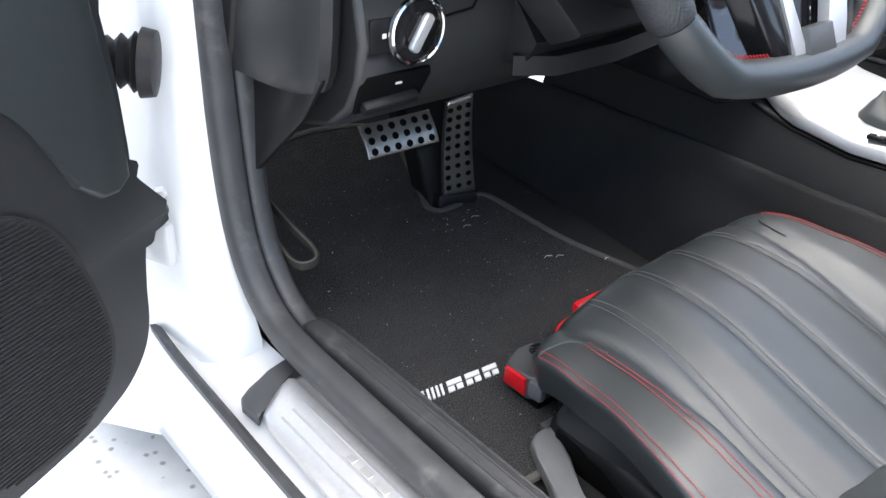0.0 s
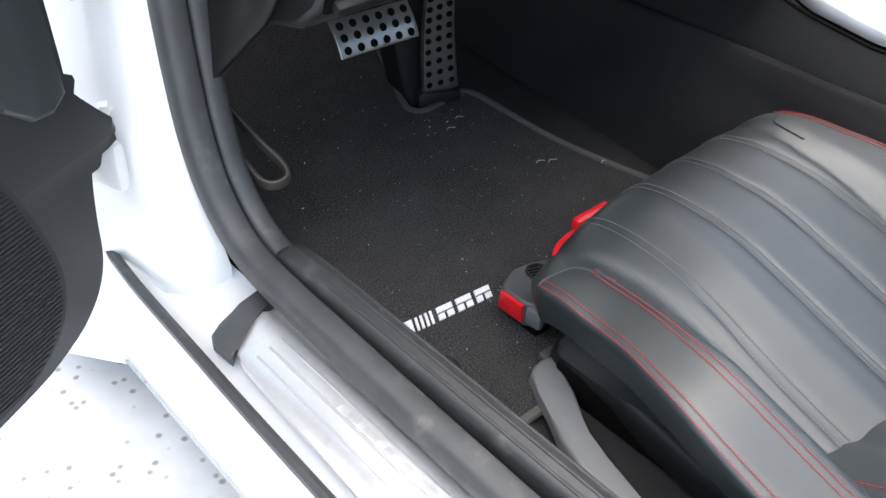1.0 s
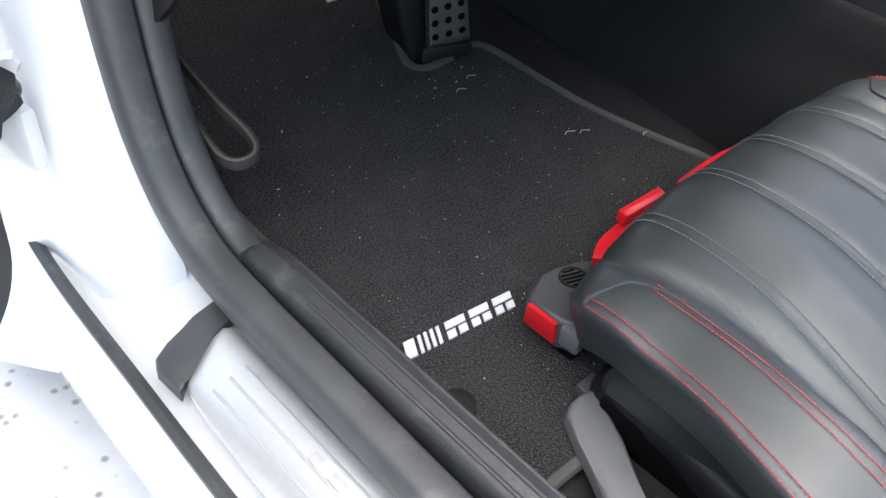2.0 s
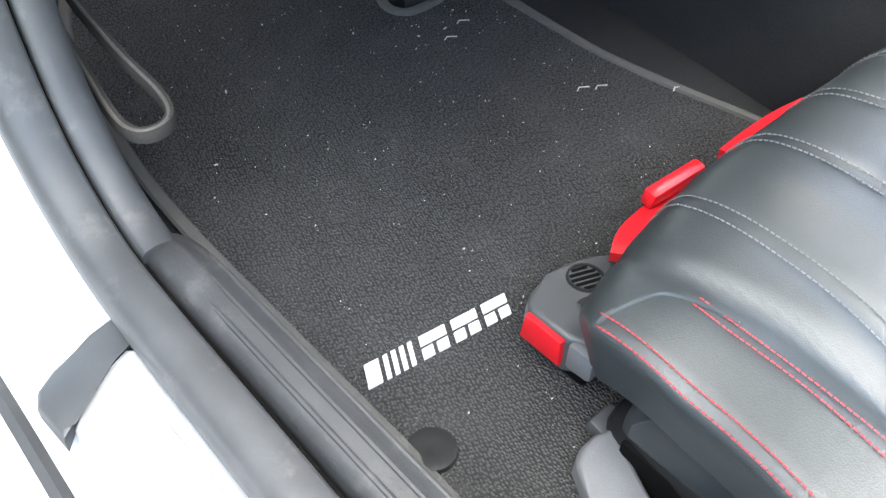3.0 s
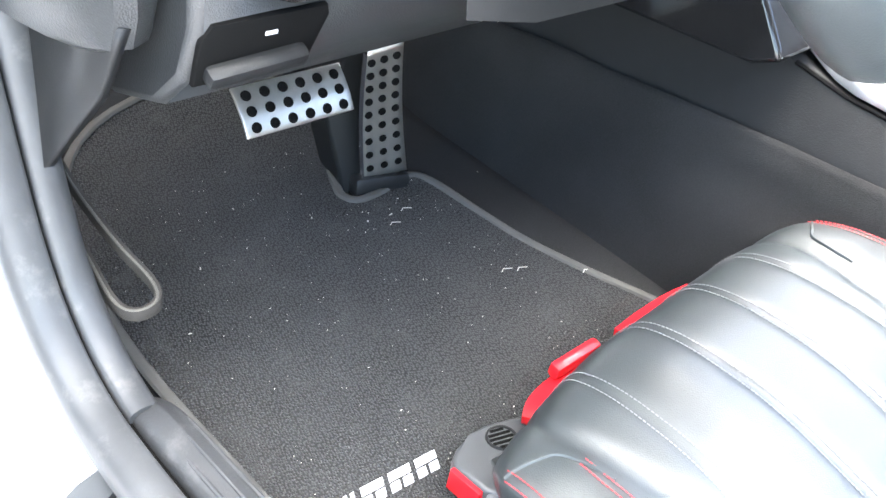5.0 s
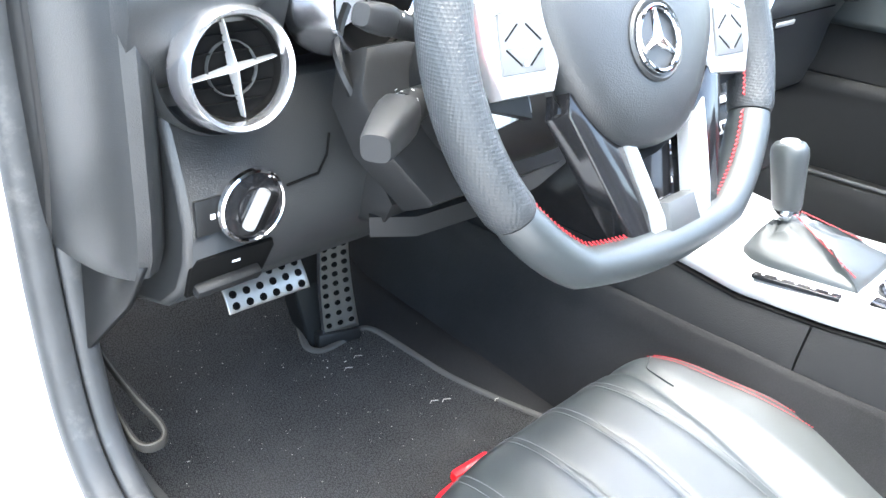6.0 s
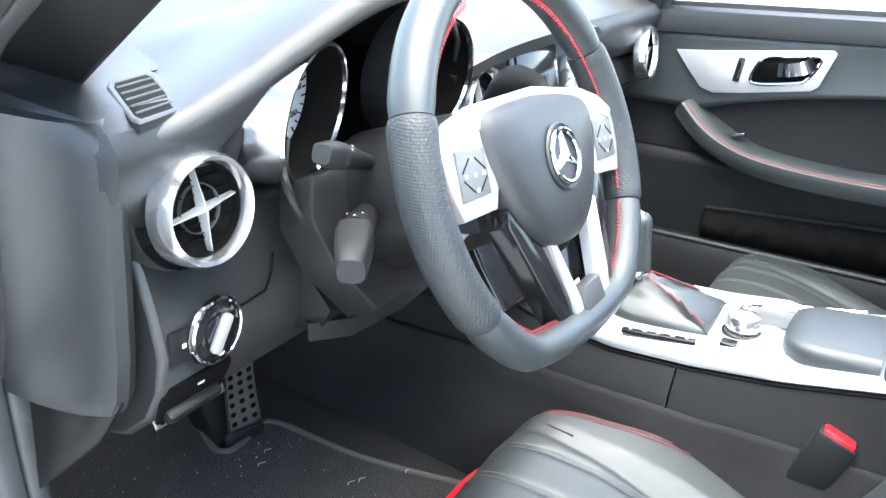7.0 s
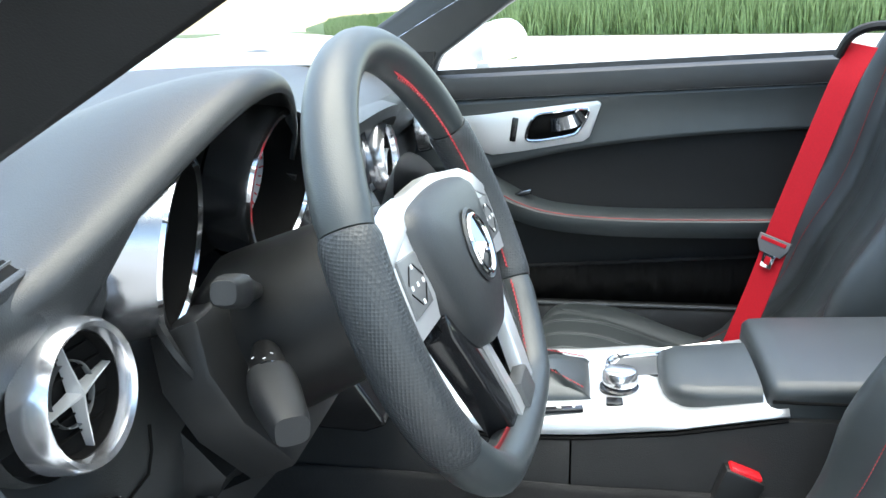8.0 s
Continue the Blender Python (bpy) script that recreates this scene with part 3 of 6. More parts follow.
def build_pedals():
    br = thing("brake_pedal", "drilled stainless steel brake pedal with rubber studs", "brake pedal", (-0.41, 0.42, 0.45))
    c = Vector((-0.4265, 0.378, 0.5110))
    m = frame_of(c, (-0.02, -0.80, 0.60), (0.02, 0.5, 0.85))
    W2, H2 = 0.052, 0.0205

    def pad(u, v):
        x = (u * 2 - 1) * W2
        y = (v * 2 - 1) * H2
        return (x, y, -0.10 * x * x - 7.0 * y * y * (1 if y < 0 else 0.6))
    part("pad", grid(pad, 16, 12), STEEL, br, m=m, solid=0.003, bevel=0.001)
    lay = [(x, y - 0.001) for x, y in studs(3, 6, 0.0168, 0.0128)]
    for x, y in lay:
        part("stud", stud_ring(), DARK, br, "black rubber stud", m=m @ Matrix.Translation((x, y, -0.10 * x * x - 7.0 * y * y * (1 if y < 0 else 0.6) + 0.001)) @ Matrix.Scale(0.86, 4))
    arm = [c + Vector((0.02, 0.02, -0.01)), c + Vector((0.028, 0.055, 0.03)), c + Vector((0.03, 0.10, 0.12)), c + Vector((0.03, 0.14, 0.24))]
    part("arm", sweep(smooth_path(arm, 5), [(-0.006, -0.012), (0.006, -0.012), (0.006, 0.012), (-0.006, 0.012)]), PLASTIC, br, "black pedal arm")

    ac = thing("accelerator_pedal", "stainless steel accelerator pedal with rubber studs in black housing", "accelerator", (-0.30, 0.44, 0.345))
    bl, brr, tl, tr = Vector((-0.318, 0.424, 0.374)), Vector((-0.270, 0.411, 0.378)), Vector((-0.335, 0.402, 0.523)), Vector((-0.301, 0.390, 0.532))

    def face(u, v):
        p = (bl * (1 - u) + brr * u) * (1 - v) + (tl * (1 - u) + tr * u) * v
        n = Vector((-0.35, -0.86, -0.30)).normalized()
        return p - n * 0.007 * math.sin(v * math.pi) + Vector((0.010, 0, 0)) * (1 - v) ** 2 * 0.5
    part("pad", grid(face, 6, 20), STEEL, ac, solid=0.003)
    n = (brr - bl).cross(tl - bl).normalized()
    if n.y > 0:
        n = -n
    for r in range(9):
        for cc in range(3):
            p = Vector(face(0.18 + 0.32 * cc, 0.09 + 0.102 * r)) + n * 0.0018
            part("stud", stud_ring(), DARK, ac, "black rubber stud", m=frame_of(p, n, tl - bl) @ Matrix.Scale(0.75, 4))
    edge = [Vector(face(0.0, v / 14)) + n * 0.002 for v in range(15)]
    part("bright_edge", tube(edge, 0.0022, 6, up=n), CHROME, ac, "polished edge")
    hp = [(-0.330, 0.432, 0.356), (-0.262, 0.416, 0.362), (-0.245, 0.455, 0.362), (-0.315, 0.49, 0.362)]
    tp = [(-0.340, 0.420, 0.522), (-0.298, 0.404, 0.532), (-0.285, 0.445, 0.537), (-0.338, 0.47, 0.537)]
    mid = [((a[0] * 0.5 + b[0] * 0.5), (a[1] * 0.5 + b[1] * 0.5) + 0.030, (a[2] + b[2]) / 2) for a, b in zip(hp, tp)]
    part("housing", loft([hp, mid, tp]), PLASTIC, ac, "black plastic pedal housing", bevel=0.004)
    part("toe_block", rbox(0.062, 0.03, 0.022, 0.005), PLASTIC, ac, "black rubber foot", m=pose(-0.292, 0.424, 0.366, -8, 4, -14))


build_pedals()

# ---- dashboard ----
UPPER = [(0.240, 0.790), (0.226, 0.800), (0.214, 0.826), (0.204, 0.850), (0.203, 0.866), (0.212, 0.880), (0.240, 0.888), (0.30, 0.892), (0.40, 0.902),
         (0.52, 0.918), (0.64, 0.935), (0.64, 0.80), (0.30, 0.785)]
LOWER = [(0.242, 0.787), (0.226, 0.762), (0.214, 0.725), (0.207, 0.690), (0.213, 0.655), (0.228, 0.625), (0.258, 0.600), (0.31, 0.586), (0.37, 0.590), (0.37, 0.787)]


def air_vent(parent, c, r=0.060, face=(0, -1, 0.0), label=""):
    """Round cross-spoke air vent."""
    m = frame_of(c, face)
    ring = part("air_vent", lathe([(r * 0.80, -0.004), (r * 0.82, 0.006), (r * 0.86, 0.012), (r * 0.93, 0.014), (r * 0.99, 0.009), (r * 1.01, -0.002), (r * 1.02, -0.009), (r * 0.96, -0.012), (r * 0.80, -0.012)], 48), POLISHED, parent, label or "round chrome-ringed air vent", m=m)
    part("throat", lathe([(r * 0.80, 0.004), (r * 0.78, -0.004), (r * 0.5, -0.006), (0.0, -0.006)], 32), DARK, ring, "black vent throat", m=m)
    part("inner_ring", lathe([(r * 0.42, -0.005), (r * 0.42, -0.002), (r * 0.435, -0.001), (r * 0.445, -0.005), (r * 0.42, -0.005)], 40), GREY, ring, m=m)
    for a in (8, 98, 188, 278):
        sp = loft([[(0.0, -0.0034, -0.003), (0.0, 0.0034, -0.003), (0.0, 0.0010, 0.0060), (0.0, -0.0010, 0.0060)],
                   [(r * 0.40, -0.0018, -0.004), (r * 0.40, 0.0018, -0.004), (r * 0.40, 0.0006, 0.0030), (r * 0.40, -0.0006, 0.0030)],
                   [(r * 0.80, -0.0011, -0.004), (r * 0.80, 0.0011, -0.004), (r * 0.80, 0.0004, 0.001), (r * 0.80, -0.0004, 0.001)]])
        part("spoke", sp, SILVER, ring, m=m @ pose(0, 0, 0, 0, 0, a))
    for k in (-2, -1, 1, 2):
        part("blade", rbox(2 * math.sqrt(max(0.01, (0.76 ** 2 - (k * 0.26) ** 2))) * r, 0.0012, 0.003, 0), DARK, ring, m=m @ Matrix.Translation((0, k * 0.26 * r, -0.004)))
    return ring


def build_dash():
    d = thing("dashboard", "black soft-touch car dashboard with round chrome vents", "dashboard", (0.03, 0.4, 0.6))
    xs = [-0.640, -0.634, -0.60, -0.508, -0.496, -0.44, -0.36, -0.25, -0.180, -0.168, -0.1, 0.05, 0.2, 0.4, 0.6, 0.66, 0.69]

    def upper(x, p):
        y, z = p
        if x <= -0.634:
            k = 0.012 if x < -0.638 else 0.0
            y, z = y + k * (1 if y < 0.3 else 0), z - k * 0.5
        if -0.50 < x < -0.175:
            y = max(y, 0.318)
        c = (x - 0.03) / 0.62
        return (x, y + (0.02 * c * c if y > 0.5 else 0) - (0.10 * c * c if y > 0.5 else 0), z)
    part("top_pad", loft([[upper(x, p) for p in UPPER] for x in xs]), DASH, d, "grained black upper dash pad")
    part("lower_panel", loft([[(x, y, z) for y, z in LOWER] for x in (-0.606, -0.600, -0.50, -0.432, -0.30)]), DASH, d, "black lower driver panel", bevel=0.006)
    part("switch_panel_groove", tube([(-0.512, 0.2085, 0.703), (-0.480, 0.2085, 0.706), (-0.470, 0.2095, 0.720), (-0.466, 0.211, 0.738)], 0.0012, 6), DARK, d)
    # rounded cover at the dash end, facing the door opening
    plan = [(-0.606, 0.232), (-0.616, 0.218), (-0.628, 0.211), (-0.638, 0.214), (-0.645, 0.226), (-0.650, 0.245), (-0.6535, 0.270), (-0.655, 0.295), (-0.655, 0.40), (-0.606, 0.40)]
    secs = []
    for z, sh in ((0.642, 0.034), (0.647, 0.020), (0.665, 0.011), (0.70, 0.006), (0.78, 0.002), (0.86, 0.0), (0.878, 0.004), (0.886, 0.016)):
        secs.append([(x, min(y + sh, 0.40), z) for x, y in plan])
    part("end_cover", loft(secs), DASH, d, "black rounded dash end cover")
    # upright trim strip between the end cover and the door seal
    strip = [(-0.6545, 0.314), (-0.6590, 0.317), (-0.6605, 0.324), (-0.6605, 0.344), (-0.6580, 0.347), (-0.6605, 0.350), (-0.6605, 0.392), (-0.650, 0.394), (-0.650, 0.314)]
    part("end_strip", loft([[(x, min(y + sh, 0.398), z) for x, y in strip] for z, sh in ((0.645, 0.030), (0.72, 0.010), (0.80, 0.004), (0.87, 0.0))]), PLASTIC, d, "black ribbed trim strip", bevel=0.001)
    # side defrost outlet
    c = Vector((-0.559, 0.257, 0.8888))
    e1, e2 = Vector((0.0225, 0.004, 0.0004)), Vector((0.0220, 0.0385, 0.0041))
    octo = ((-1, -0.8), (-0.82, -1), (0.82, -1), (1, -0.8), (1, 0.8), (0.82, 1), (-0.82, 1), (-1, 0.8))
    ring = lambda k, h: [c + e1 * (a * (1 + k)) + e2 * (b * (1 + k * 0.6)) + Vector((0, 0, h)) for a, b in octo]
    out = part("defrost_outlet", loft([ring(0.30, -0.006), ring(0.30, 0.0004), ring(0.24, 0.0014), ring(0.06, 0.0014), ring(0.0, 0.0006), ring(0.0, -0.004)]), DASH, d, "side window defrost outlet")
    part("opening", loft([ring(0.02, -0.003), ring(0.02, 0.0009)]), DARK, out, "dark outlet opening")
    for k in range(5):
        q = c + e2 * (-0.72 + 0.36 * k) + Vector((0, 0, 0.0015))
        part("slat", sweep([q - e1 * 0.94, q + e1 * 0.94], [(-0.0011, -0.0006), (0.0011, -0.0006), (0.0006, 0.0006), (-0.0006, 0.0006)]), GREY, out, "grey outlet slat")
    air_vent(d, (-0.5605, 0.200, 0.8085), 0.0465, (-0.04, -1, 0.08))
    air_vent(d, (0.607, 0.208, 0.795), 0.050, (0.05, -1, 0.10))
    air_vent(d, (0.221, 0.196, 0.806), 0.048, (0, -1, 0.12))
    air_vent(d, (-0.098, 0.196, 0.815), 0.048, (0, -1, 0.12))
    pod = [(0.050, 0.0), (0.053, -0.012), (0.057, -0.03), (0.06, -0.05)]
    part("vent_pod", lathe([(0.0, -0.020), (0.046, -0.020)] + [(r + 0.002, z) for r, z in pod] + [(0.0, -0.05)], 40), DASH, d, m=frame_of((-0.5605, 0.217, 0.8075), (-0.04, -1, 0.08)))
    # column zone
    col = [(0.31, 0.790), (0.265, 0.775), (0.225, 0.735), (0.19, 0.70), (0.165, 0.672), (0.175, 0.652), (0.25, 0.628), (0.33, 0.62), (0.37, 0.62), (0.37, 0.79)]
    part("knee_panel", loft([[(x, y + dy, z) for y, z in col] for x, dy in ((-0.430, 0.03), (-0.424, 0.012), (-0.35, 0.0), (-0.20, 0.004), (-0.165, 0.02))]), PLASTIC, d, "black knee panel under the column")
    part("knee_edge", sweep([(-0.43, 0.200, 0.648), (-0.40, 0.172, 0.650), (-0.33, 0.158, 0.656), (-0.25, 0.158, 0.664), (-0.19, 0.17, 0.672)], [(-0.004, -0.012), (0.004, -0.012), (0.005, 0.008), (-0.004, 0.010)]), PLASTIC, d, "dark plastic edge")
    # passenger side
    pas = [(0.242, 0.787), (0.232, 0.755), (0.236, 0.735), (0.252, 0.70), (0.262, 0.64), (0.28, 0.585), (0.33, 0.555), (0.40, 0.55), (0.40, 0.787)]
    part("passenger_panel", loft([[(x, y, z) for y, z in pas] for x in (0.245, 0.25, 0.4, 0.62, 0.665)]), DASH, d, "black passenger dash panel", bevel=0.005)
    gh = part("glovebox_handle", rbox(0.07, 0.012, 0.016, 0.004), PLASTIC, d, m=pose(0.44, 0.242, 0.722, 10, 0, 0))
    part("handle_face", rbox(0.062, 0.004, 0.008, 0.002), SILVER, gh, "silver handle face", m=pose(0.44, 0.2355, 0.7225, 10, 0, 0))
    part("glovebox_gap", rbox(0.36, 0.003, 0.002, 0), DARK, d, m=pose(0.44, 0.2365, 0.733, 0, 0, 0))
    # centre stack
    st = [(0.242, 0.787), (0.225, 0.765), (0.19, 0.70), (0.15, 0.63), (0.12, 0.585), (0.115, 0.575), (0.14, 0.565), (0.40, 0.575), (0.40, 0.787)]
    part("control_panel", loft([[(x, y, z) for y, z in st] for x in (-0.150, -0.146, 0.0, 0.20, 0.240)]), GLOSS, d, "gloss black centre stack", bevel=0.004)
    nrm = Vector((0, -0.86, 0.50))
    for k, z in enumerate((0.735, 0.705, 0.672, 0.642, 0.612)):
        y = 0.225 - (0.765 - z) * 0.555 - 0.006
        row = part("control_strip", rbox(0.27, 0.012, 0.016 if k != 1 else 0.010, 0.003), SILVER if k % 2 else GLOSS, d, "silver control strip" if k % 2 else "black control strip", m=pose(0.04, y, z, -29, 0, 0))
        for j in range(8):
            part("button", rbox(0.026, 0.006, 0.009, 0.002), SILVER if k % 2 == 0 else GLOSS, row, m=pose(-0.075 + j * 0.033, y - 0.0055, z + 0.003, -29, 0, 0))
    for x in (-0.085, 0.165):
        part("rotary_knob", lathe([(0.0, 0.020), (0.014, 0.020), (0.0165, 0.016), (0.017, 0.0), (0.0, -0.002)], 28), CHROME, d, "chrome rotary knob", m=frame_of((x, 0.170, 0.690), nrm))
    scr = part("screen_bezel", rbox(0.155, 0.03, 0.085, 0.006), GLOSS, d, "gloss black screen surround", m=pose(0.062, 0.208, 0.828, -12, 0, 0))
    part("screen", rbox(0.128, 0.003, 0.068, 0.001), material("screen_glass", (0.02, 0.022, 0.026), 0.08, vary=0.02), scr, "dark switched-off display", m=pose(0.062, 0.1915, 0.829, -12, 0, 0))
    part("stack_brow", sweep(smooth_path([(-0.165, 0.21, 0.855), (-0.09, 0.188, 0.880), (0.06, 0.180, 0.888), (0.21, 0.188, 0.878), (0.29, 0.21, 0.853)], 6), [(-0.012, -0.012), (0.015, -0.012), (0.02, 0.004), (0.0, 0.010), (-0.012, 0.006)]), DASH, d)

    # instrument hood: arched shell
    def hood(u, v):
        q = 2 * u - 1
        dx = 0.275 * q
        w = min(1.0, v / 0.5)
        w = w * w * (3 - 2 * w)
        f = math.cos(math.pi / 2 * min(1.0, abs(dx) / (0.275 - 0.10 * w))) ** 2
        front = 0.874 + 0.102 * f
        rear = 0.898 - 0.024 * q * q
        k = v * v * (3 - 2 * v)
        return (-0.342 + dx, 0.158 + 0.34 * v + 0.062 * (1 - f) * (1 - v), front * (1 - k) + rear * k)

    def cowl(u, v):
        if v >= 0.3:
            return hood(u, (v - 0.3) / 0.7)
        p = Vector(hood(u, 0.0))
        side = max(0.03, min(1.0, (abs(2 * u - 1) - 0.55) / 0.2))
        r = 0.012
        t = 1 - v / 0.3
        if t <= 0.6:
            a = t / 0.6 * math.pi / 2
            return (p.x, p.y - r * math.sin(a), p.z - r * (1 - math.cos(a)))
        k = (t - 0.6) / 0.4 * side
        return (p.x, p.y - r + k * (0.2045 + 0.03 * max(0.0, (abs(2 * u - 1) - 0.8) / 0.2) - p.y + r), p.z - r - k * max(0.002, p.z - r - 0.842))
    part("instrument_hood", grid(cowl, 72, 40), DASH, d, "arched black instrument hood", solid=0.005, angle=85)


build_dash()


DIAL = material("dial_face", (0.72, 0.73, 0.74), 0.35, metal=0.2, vary=0.05)


TUBE = material("silver_plastic", (0.34, 0.35, 0.37), 0.24, metal=0.95, vary=0.02)


def build_cluster():
    c = thing("instrument_cluster", "twin-tube instrument cluster with silver bezels", "instrument cluster", (-0.35, 0.22, 0.79))
    face = (-0.02, -0.97, 0.22)
    half = [(0.168, 0.786), (0.170, 0.855), (0.158, 0.868), (0.118, 0.886), (0.070, 0.914), (0.030, 0.930)]
    arch = half + [(0.0, 0.934)] + [(-x, z) for x, z in reversed(half)]
    part("backplate", loft([[(-0.342 + x, 0.300 + 0.2 * (z - 0.86) + dy, z) for x, z in arch] for dy in (-0.009, 0.009)]), DARK, c, "black cluster backing", smooth=False)
    part("display", rbox(0.056, 0.004, 0.09, 0.002), GLOSS, c, "dark centre display", m=pose(-0.352, 0.284, 0.862, -12, 0, 0))
    for x, y0, tx, big, deep in ((-0.430, 0.189, 0.21, 1.0, 0.040), (-0.232, 0.184, -0.10, 1.10, 0.048)):
        m = frame_of((x, y0, 0.863), (tx, -0.97, -0.15)) @ Matrix.Scale(big, 4)
        oval = Matrix.Diagonal((0.96, 1.0, 1, 1))
        tub = lathe([(0.0605, 0.0), (0.064, 0.0005), (0.0660, -0.004), (0.0690, -0.010), (0.0735, -0.018), (0.0785, -0.027), (0.0800, -0.034), (0.0790, -0.040), (0.055, -0.040), (0.0600, -0.01), (0.0605, 0.0)], 64)
        for v in tub.verts:
            r = math.hypot(v.co.x, v.co.y)
            if r > 0.0655:
                k = min(1.0, max(0.0, 0.35 - v.co.x / r)) * (0.72 if v.co.y < 0 else 1.0) * (1.0 if x < -0.3 else 0.0)
                k *= 1 - 0.9 * max(0.0, v.co.y / r) ** 2
                f = (0.0655 + (r - 0.0655) * k) / r
                v.co.x, v.co.y = v.co.x * f, v.co.y * f
        bez = part("bezel", tub, TUBE, c, "silver gauge tube", m=m @ oval)
        part("bezel_ring", lathe([(0.0590, -0.001), (0.0605, 0.0022), (0.0635, 0.0020), (0.0648, -0.001), (0.0590, -0.001)], 56), CHROME, bez, "bright chrome ring", m=m @ oval)
        part("bezel_wall", lathe([(0.0598, -0.0005), (0.0590, -0.006), (0.0555 - (deep - 0.02) * 0.15, -deep - 0.002), (0.040, -deep - 0.004)], 56), DARK, bez, "black inner wall", m=m @ oval)
        m = m @ pose(0, 0, 0.045 - deep) @ Matrix.Scale(1 - (deep - 0.02) * 3.5, 4)
        dial = part("dial", lathe([(0.0, 0.002), (0.054, 0.002), (0.055, 0.0), (0.0, -0.002)], 40), DIAL, c, "silver-grey gauge dial", m=m @ Matrix.Translation((0, 0, -0.045)))
        for k in range(25):
            a = radians(225 - k * 270 / 24)
            red = x > -0.3 and k > 18
            part("tick", rbox(0.008 if k % 2 == 0 else 0.005, 0.0014, 0.001, 0), RED if red else DARK, dial, m=m @ pose(0, 0, -0.0420, 0, 0, 0) @ pose(0.047 * math.cos(a), 0.047 * math.sin(a), 0, 0, 0, math.degrees(a)))
        part("inner_disc", lathe([(0.0, 0.0035), (0.018, 0.003), (0.020, 0.0015), (0.0, 0.001)], 28), WHITE, dial, "pale inner dial", m=m @ Matrix.Translation((0, 0, -0.043)))
        part("needle", rbox(0.046, 0.0016, 0.002, 0.0005, 1), RED if x > -0.3 else GREY, dial, "slim needle", m=m @ pose(0, 0, -0.037, 0, 0, 222) @ Matrix.Translation((0.016, 0, 0)))
        if x < -0.4:
            for txt, a in (("260", -28), ("160", 62), ("200", 18), ("60", 168)):
                cu = bpy.data.curves.new("numeral", "FONT")
                cu.body, cu.size, cu.align_x, cu.align_y, cu.extrude = txt, 0.0095, "CENTER", "CENTER", 0.0002
                tmp = new("tmp", cu)
                me = bpy.data.meshes.new_from_object(tmp)
                bpy.data.objects.remove(tmp)
                bm = bmesh.new()
                bm.from_mesh(me)
                bpy.data.meshes.remove(me)
                part("numeral", bm, DARK, dial, "dark numeral", m=m @ Matrix.Translation((0.034 * math.cos(radians(a)), 0.034 * math.sin(radians(a)), -0.0418)), smooth=False)


build_cluster()


def build_switches():
    s = thing("light_switch", "rotary headlight switch with chrome bezel", "light switch", (-0.555, 0.2, 0.700))
    m = frame_of((-0.5490, 0.2040, 0.6965), (0.02, -1, -0.02)) @ Matrix.Diagonal((1, 1, 0.55, 1))
    part("bezel", lathe([(0.0275, 0.0), (0.0275, 0.006), (0.0285, 0.008), (0.0305, 0.006), (0.0315, 0.0), (0.0275, -0.004)], 40), CHROME, s, "chrome bezel ring", m=m)
    part("dial", lathe([(0.0, 0.004), (0.026, 0.004), (0.0278, 0.002), (0.0278, -0.004), (0.0, -0.004)], 40), GLOSS, s, "gloss black dial", m=m)
    k = part("knob", lathe([(0.0, 0.010), (0.012, 0.010), (0.0145, 0.008), (0.0155, 0.003), (0.0, 0.0)], 32), GLOSS, s, "gloss black rotary knob", m=m)
    part("grip", rbox(0.011, 0.036, 0.014, 0.004), SILVER, k, "silver knob grip", m=m @ pose(-0.002, 0, 0.016, 0, 0, -32))
    part("grip_slot", rbox(0.006, 0.030, 0.003, 0.001), DARK, k, m=m @ pose(0.006, -0.003, 0.0225, 0, 0, -32))
    part("symbol", rbox(0.006, 0.0018, 0.0005, 0), WHITE, s, "white lamp symbol", m=m @ Matrix.Translation((0.018, 0.022, 0.0045)))
    b = thing("dash_button", "small square black button with white symbol", "button", (-0.594, 0.21, 0.69))
    mb = frame_of((-0.5860, 0.2068, 0.6965), (-0.02, -1, 0))
    part("cap", rbox(0.024, 0.030, 0.004, 0.0015), PLASTIC, b, m=mb)
    part("symbol", rbox(0.004, 0.004, 0.0008, 0), WHITE, b, "white symbol", m=mb @ Matrix.Translation((0.002, 0, 0.0024)))
    e = thing("parking_brake_release", "recessed parking brake release handle with white symbol", "release handle", (-0.565, 0.21, 0.64))
    me_ = frame_of((-0.566, 0.2175, 0.643), (-0.04, -1, -0.30))
    part("recess", prism([(-0.038, -0.018), (0.030, -0.018), (0.040, 0.012), (0.038, 0.018), (-0.030, 0.018), (-0.036, 0.010)], 0.004, 0.0015), DARK, e, "dark recess", m=me_)
    part("handle", rbox(0.060, 0.012, 0.012, 0.004), PLASTIC, e, m=me_ @ pose(-0.003, -0.010, 0.006, 18, 0, 3))
    part("symbol", rbox(0.007, 0.0022, 0.0005, 0), WHITE, e, "white brake symbol", m=me_ @ Matrix.Translation((0.004, 0.008, 0.0045)))


build_switches()


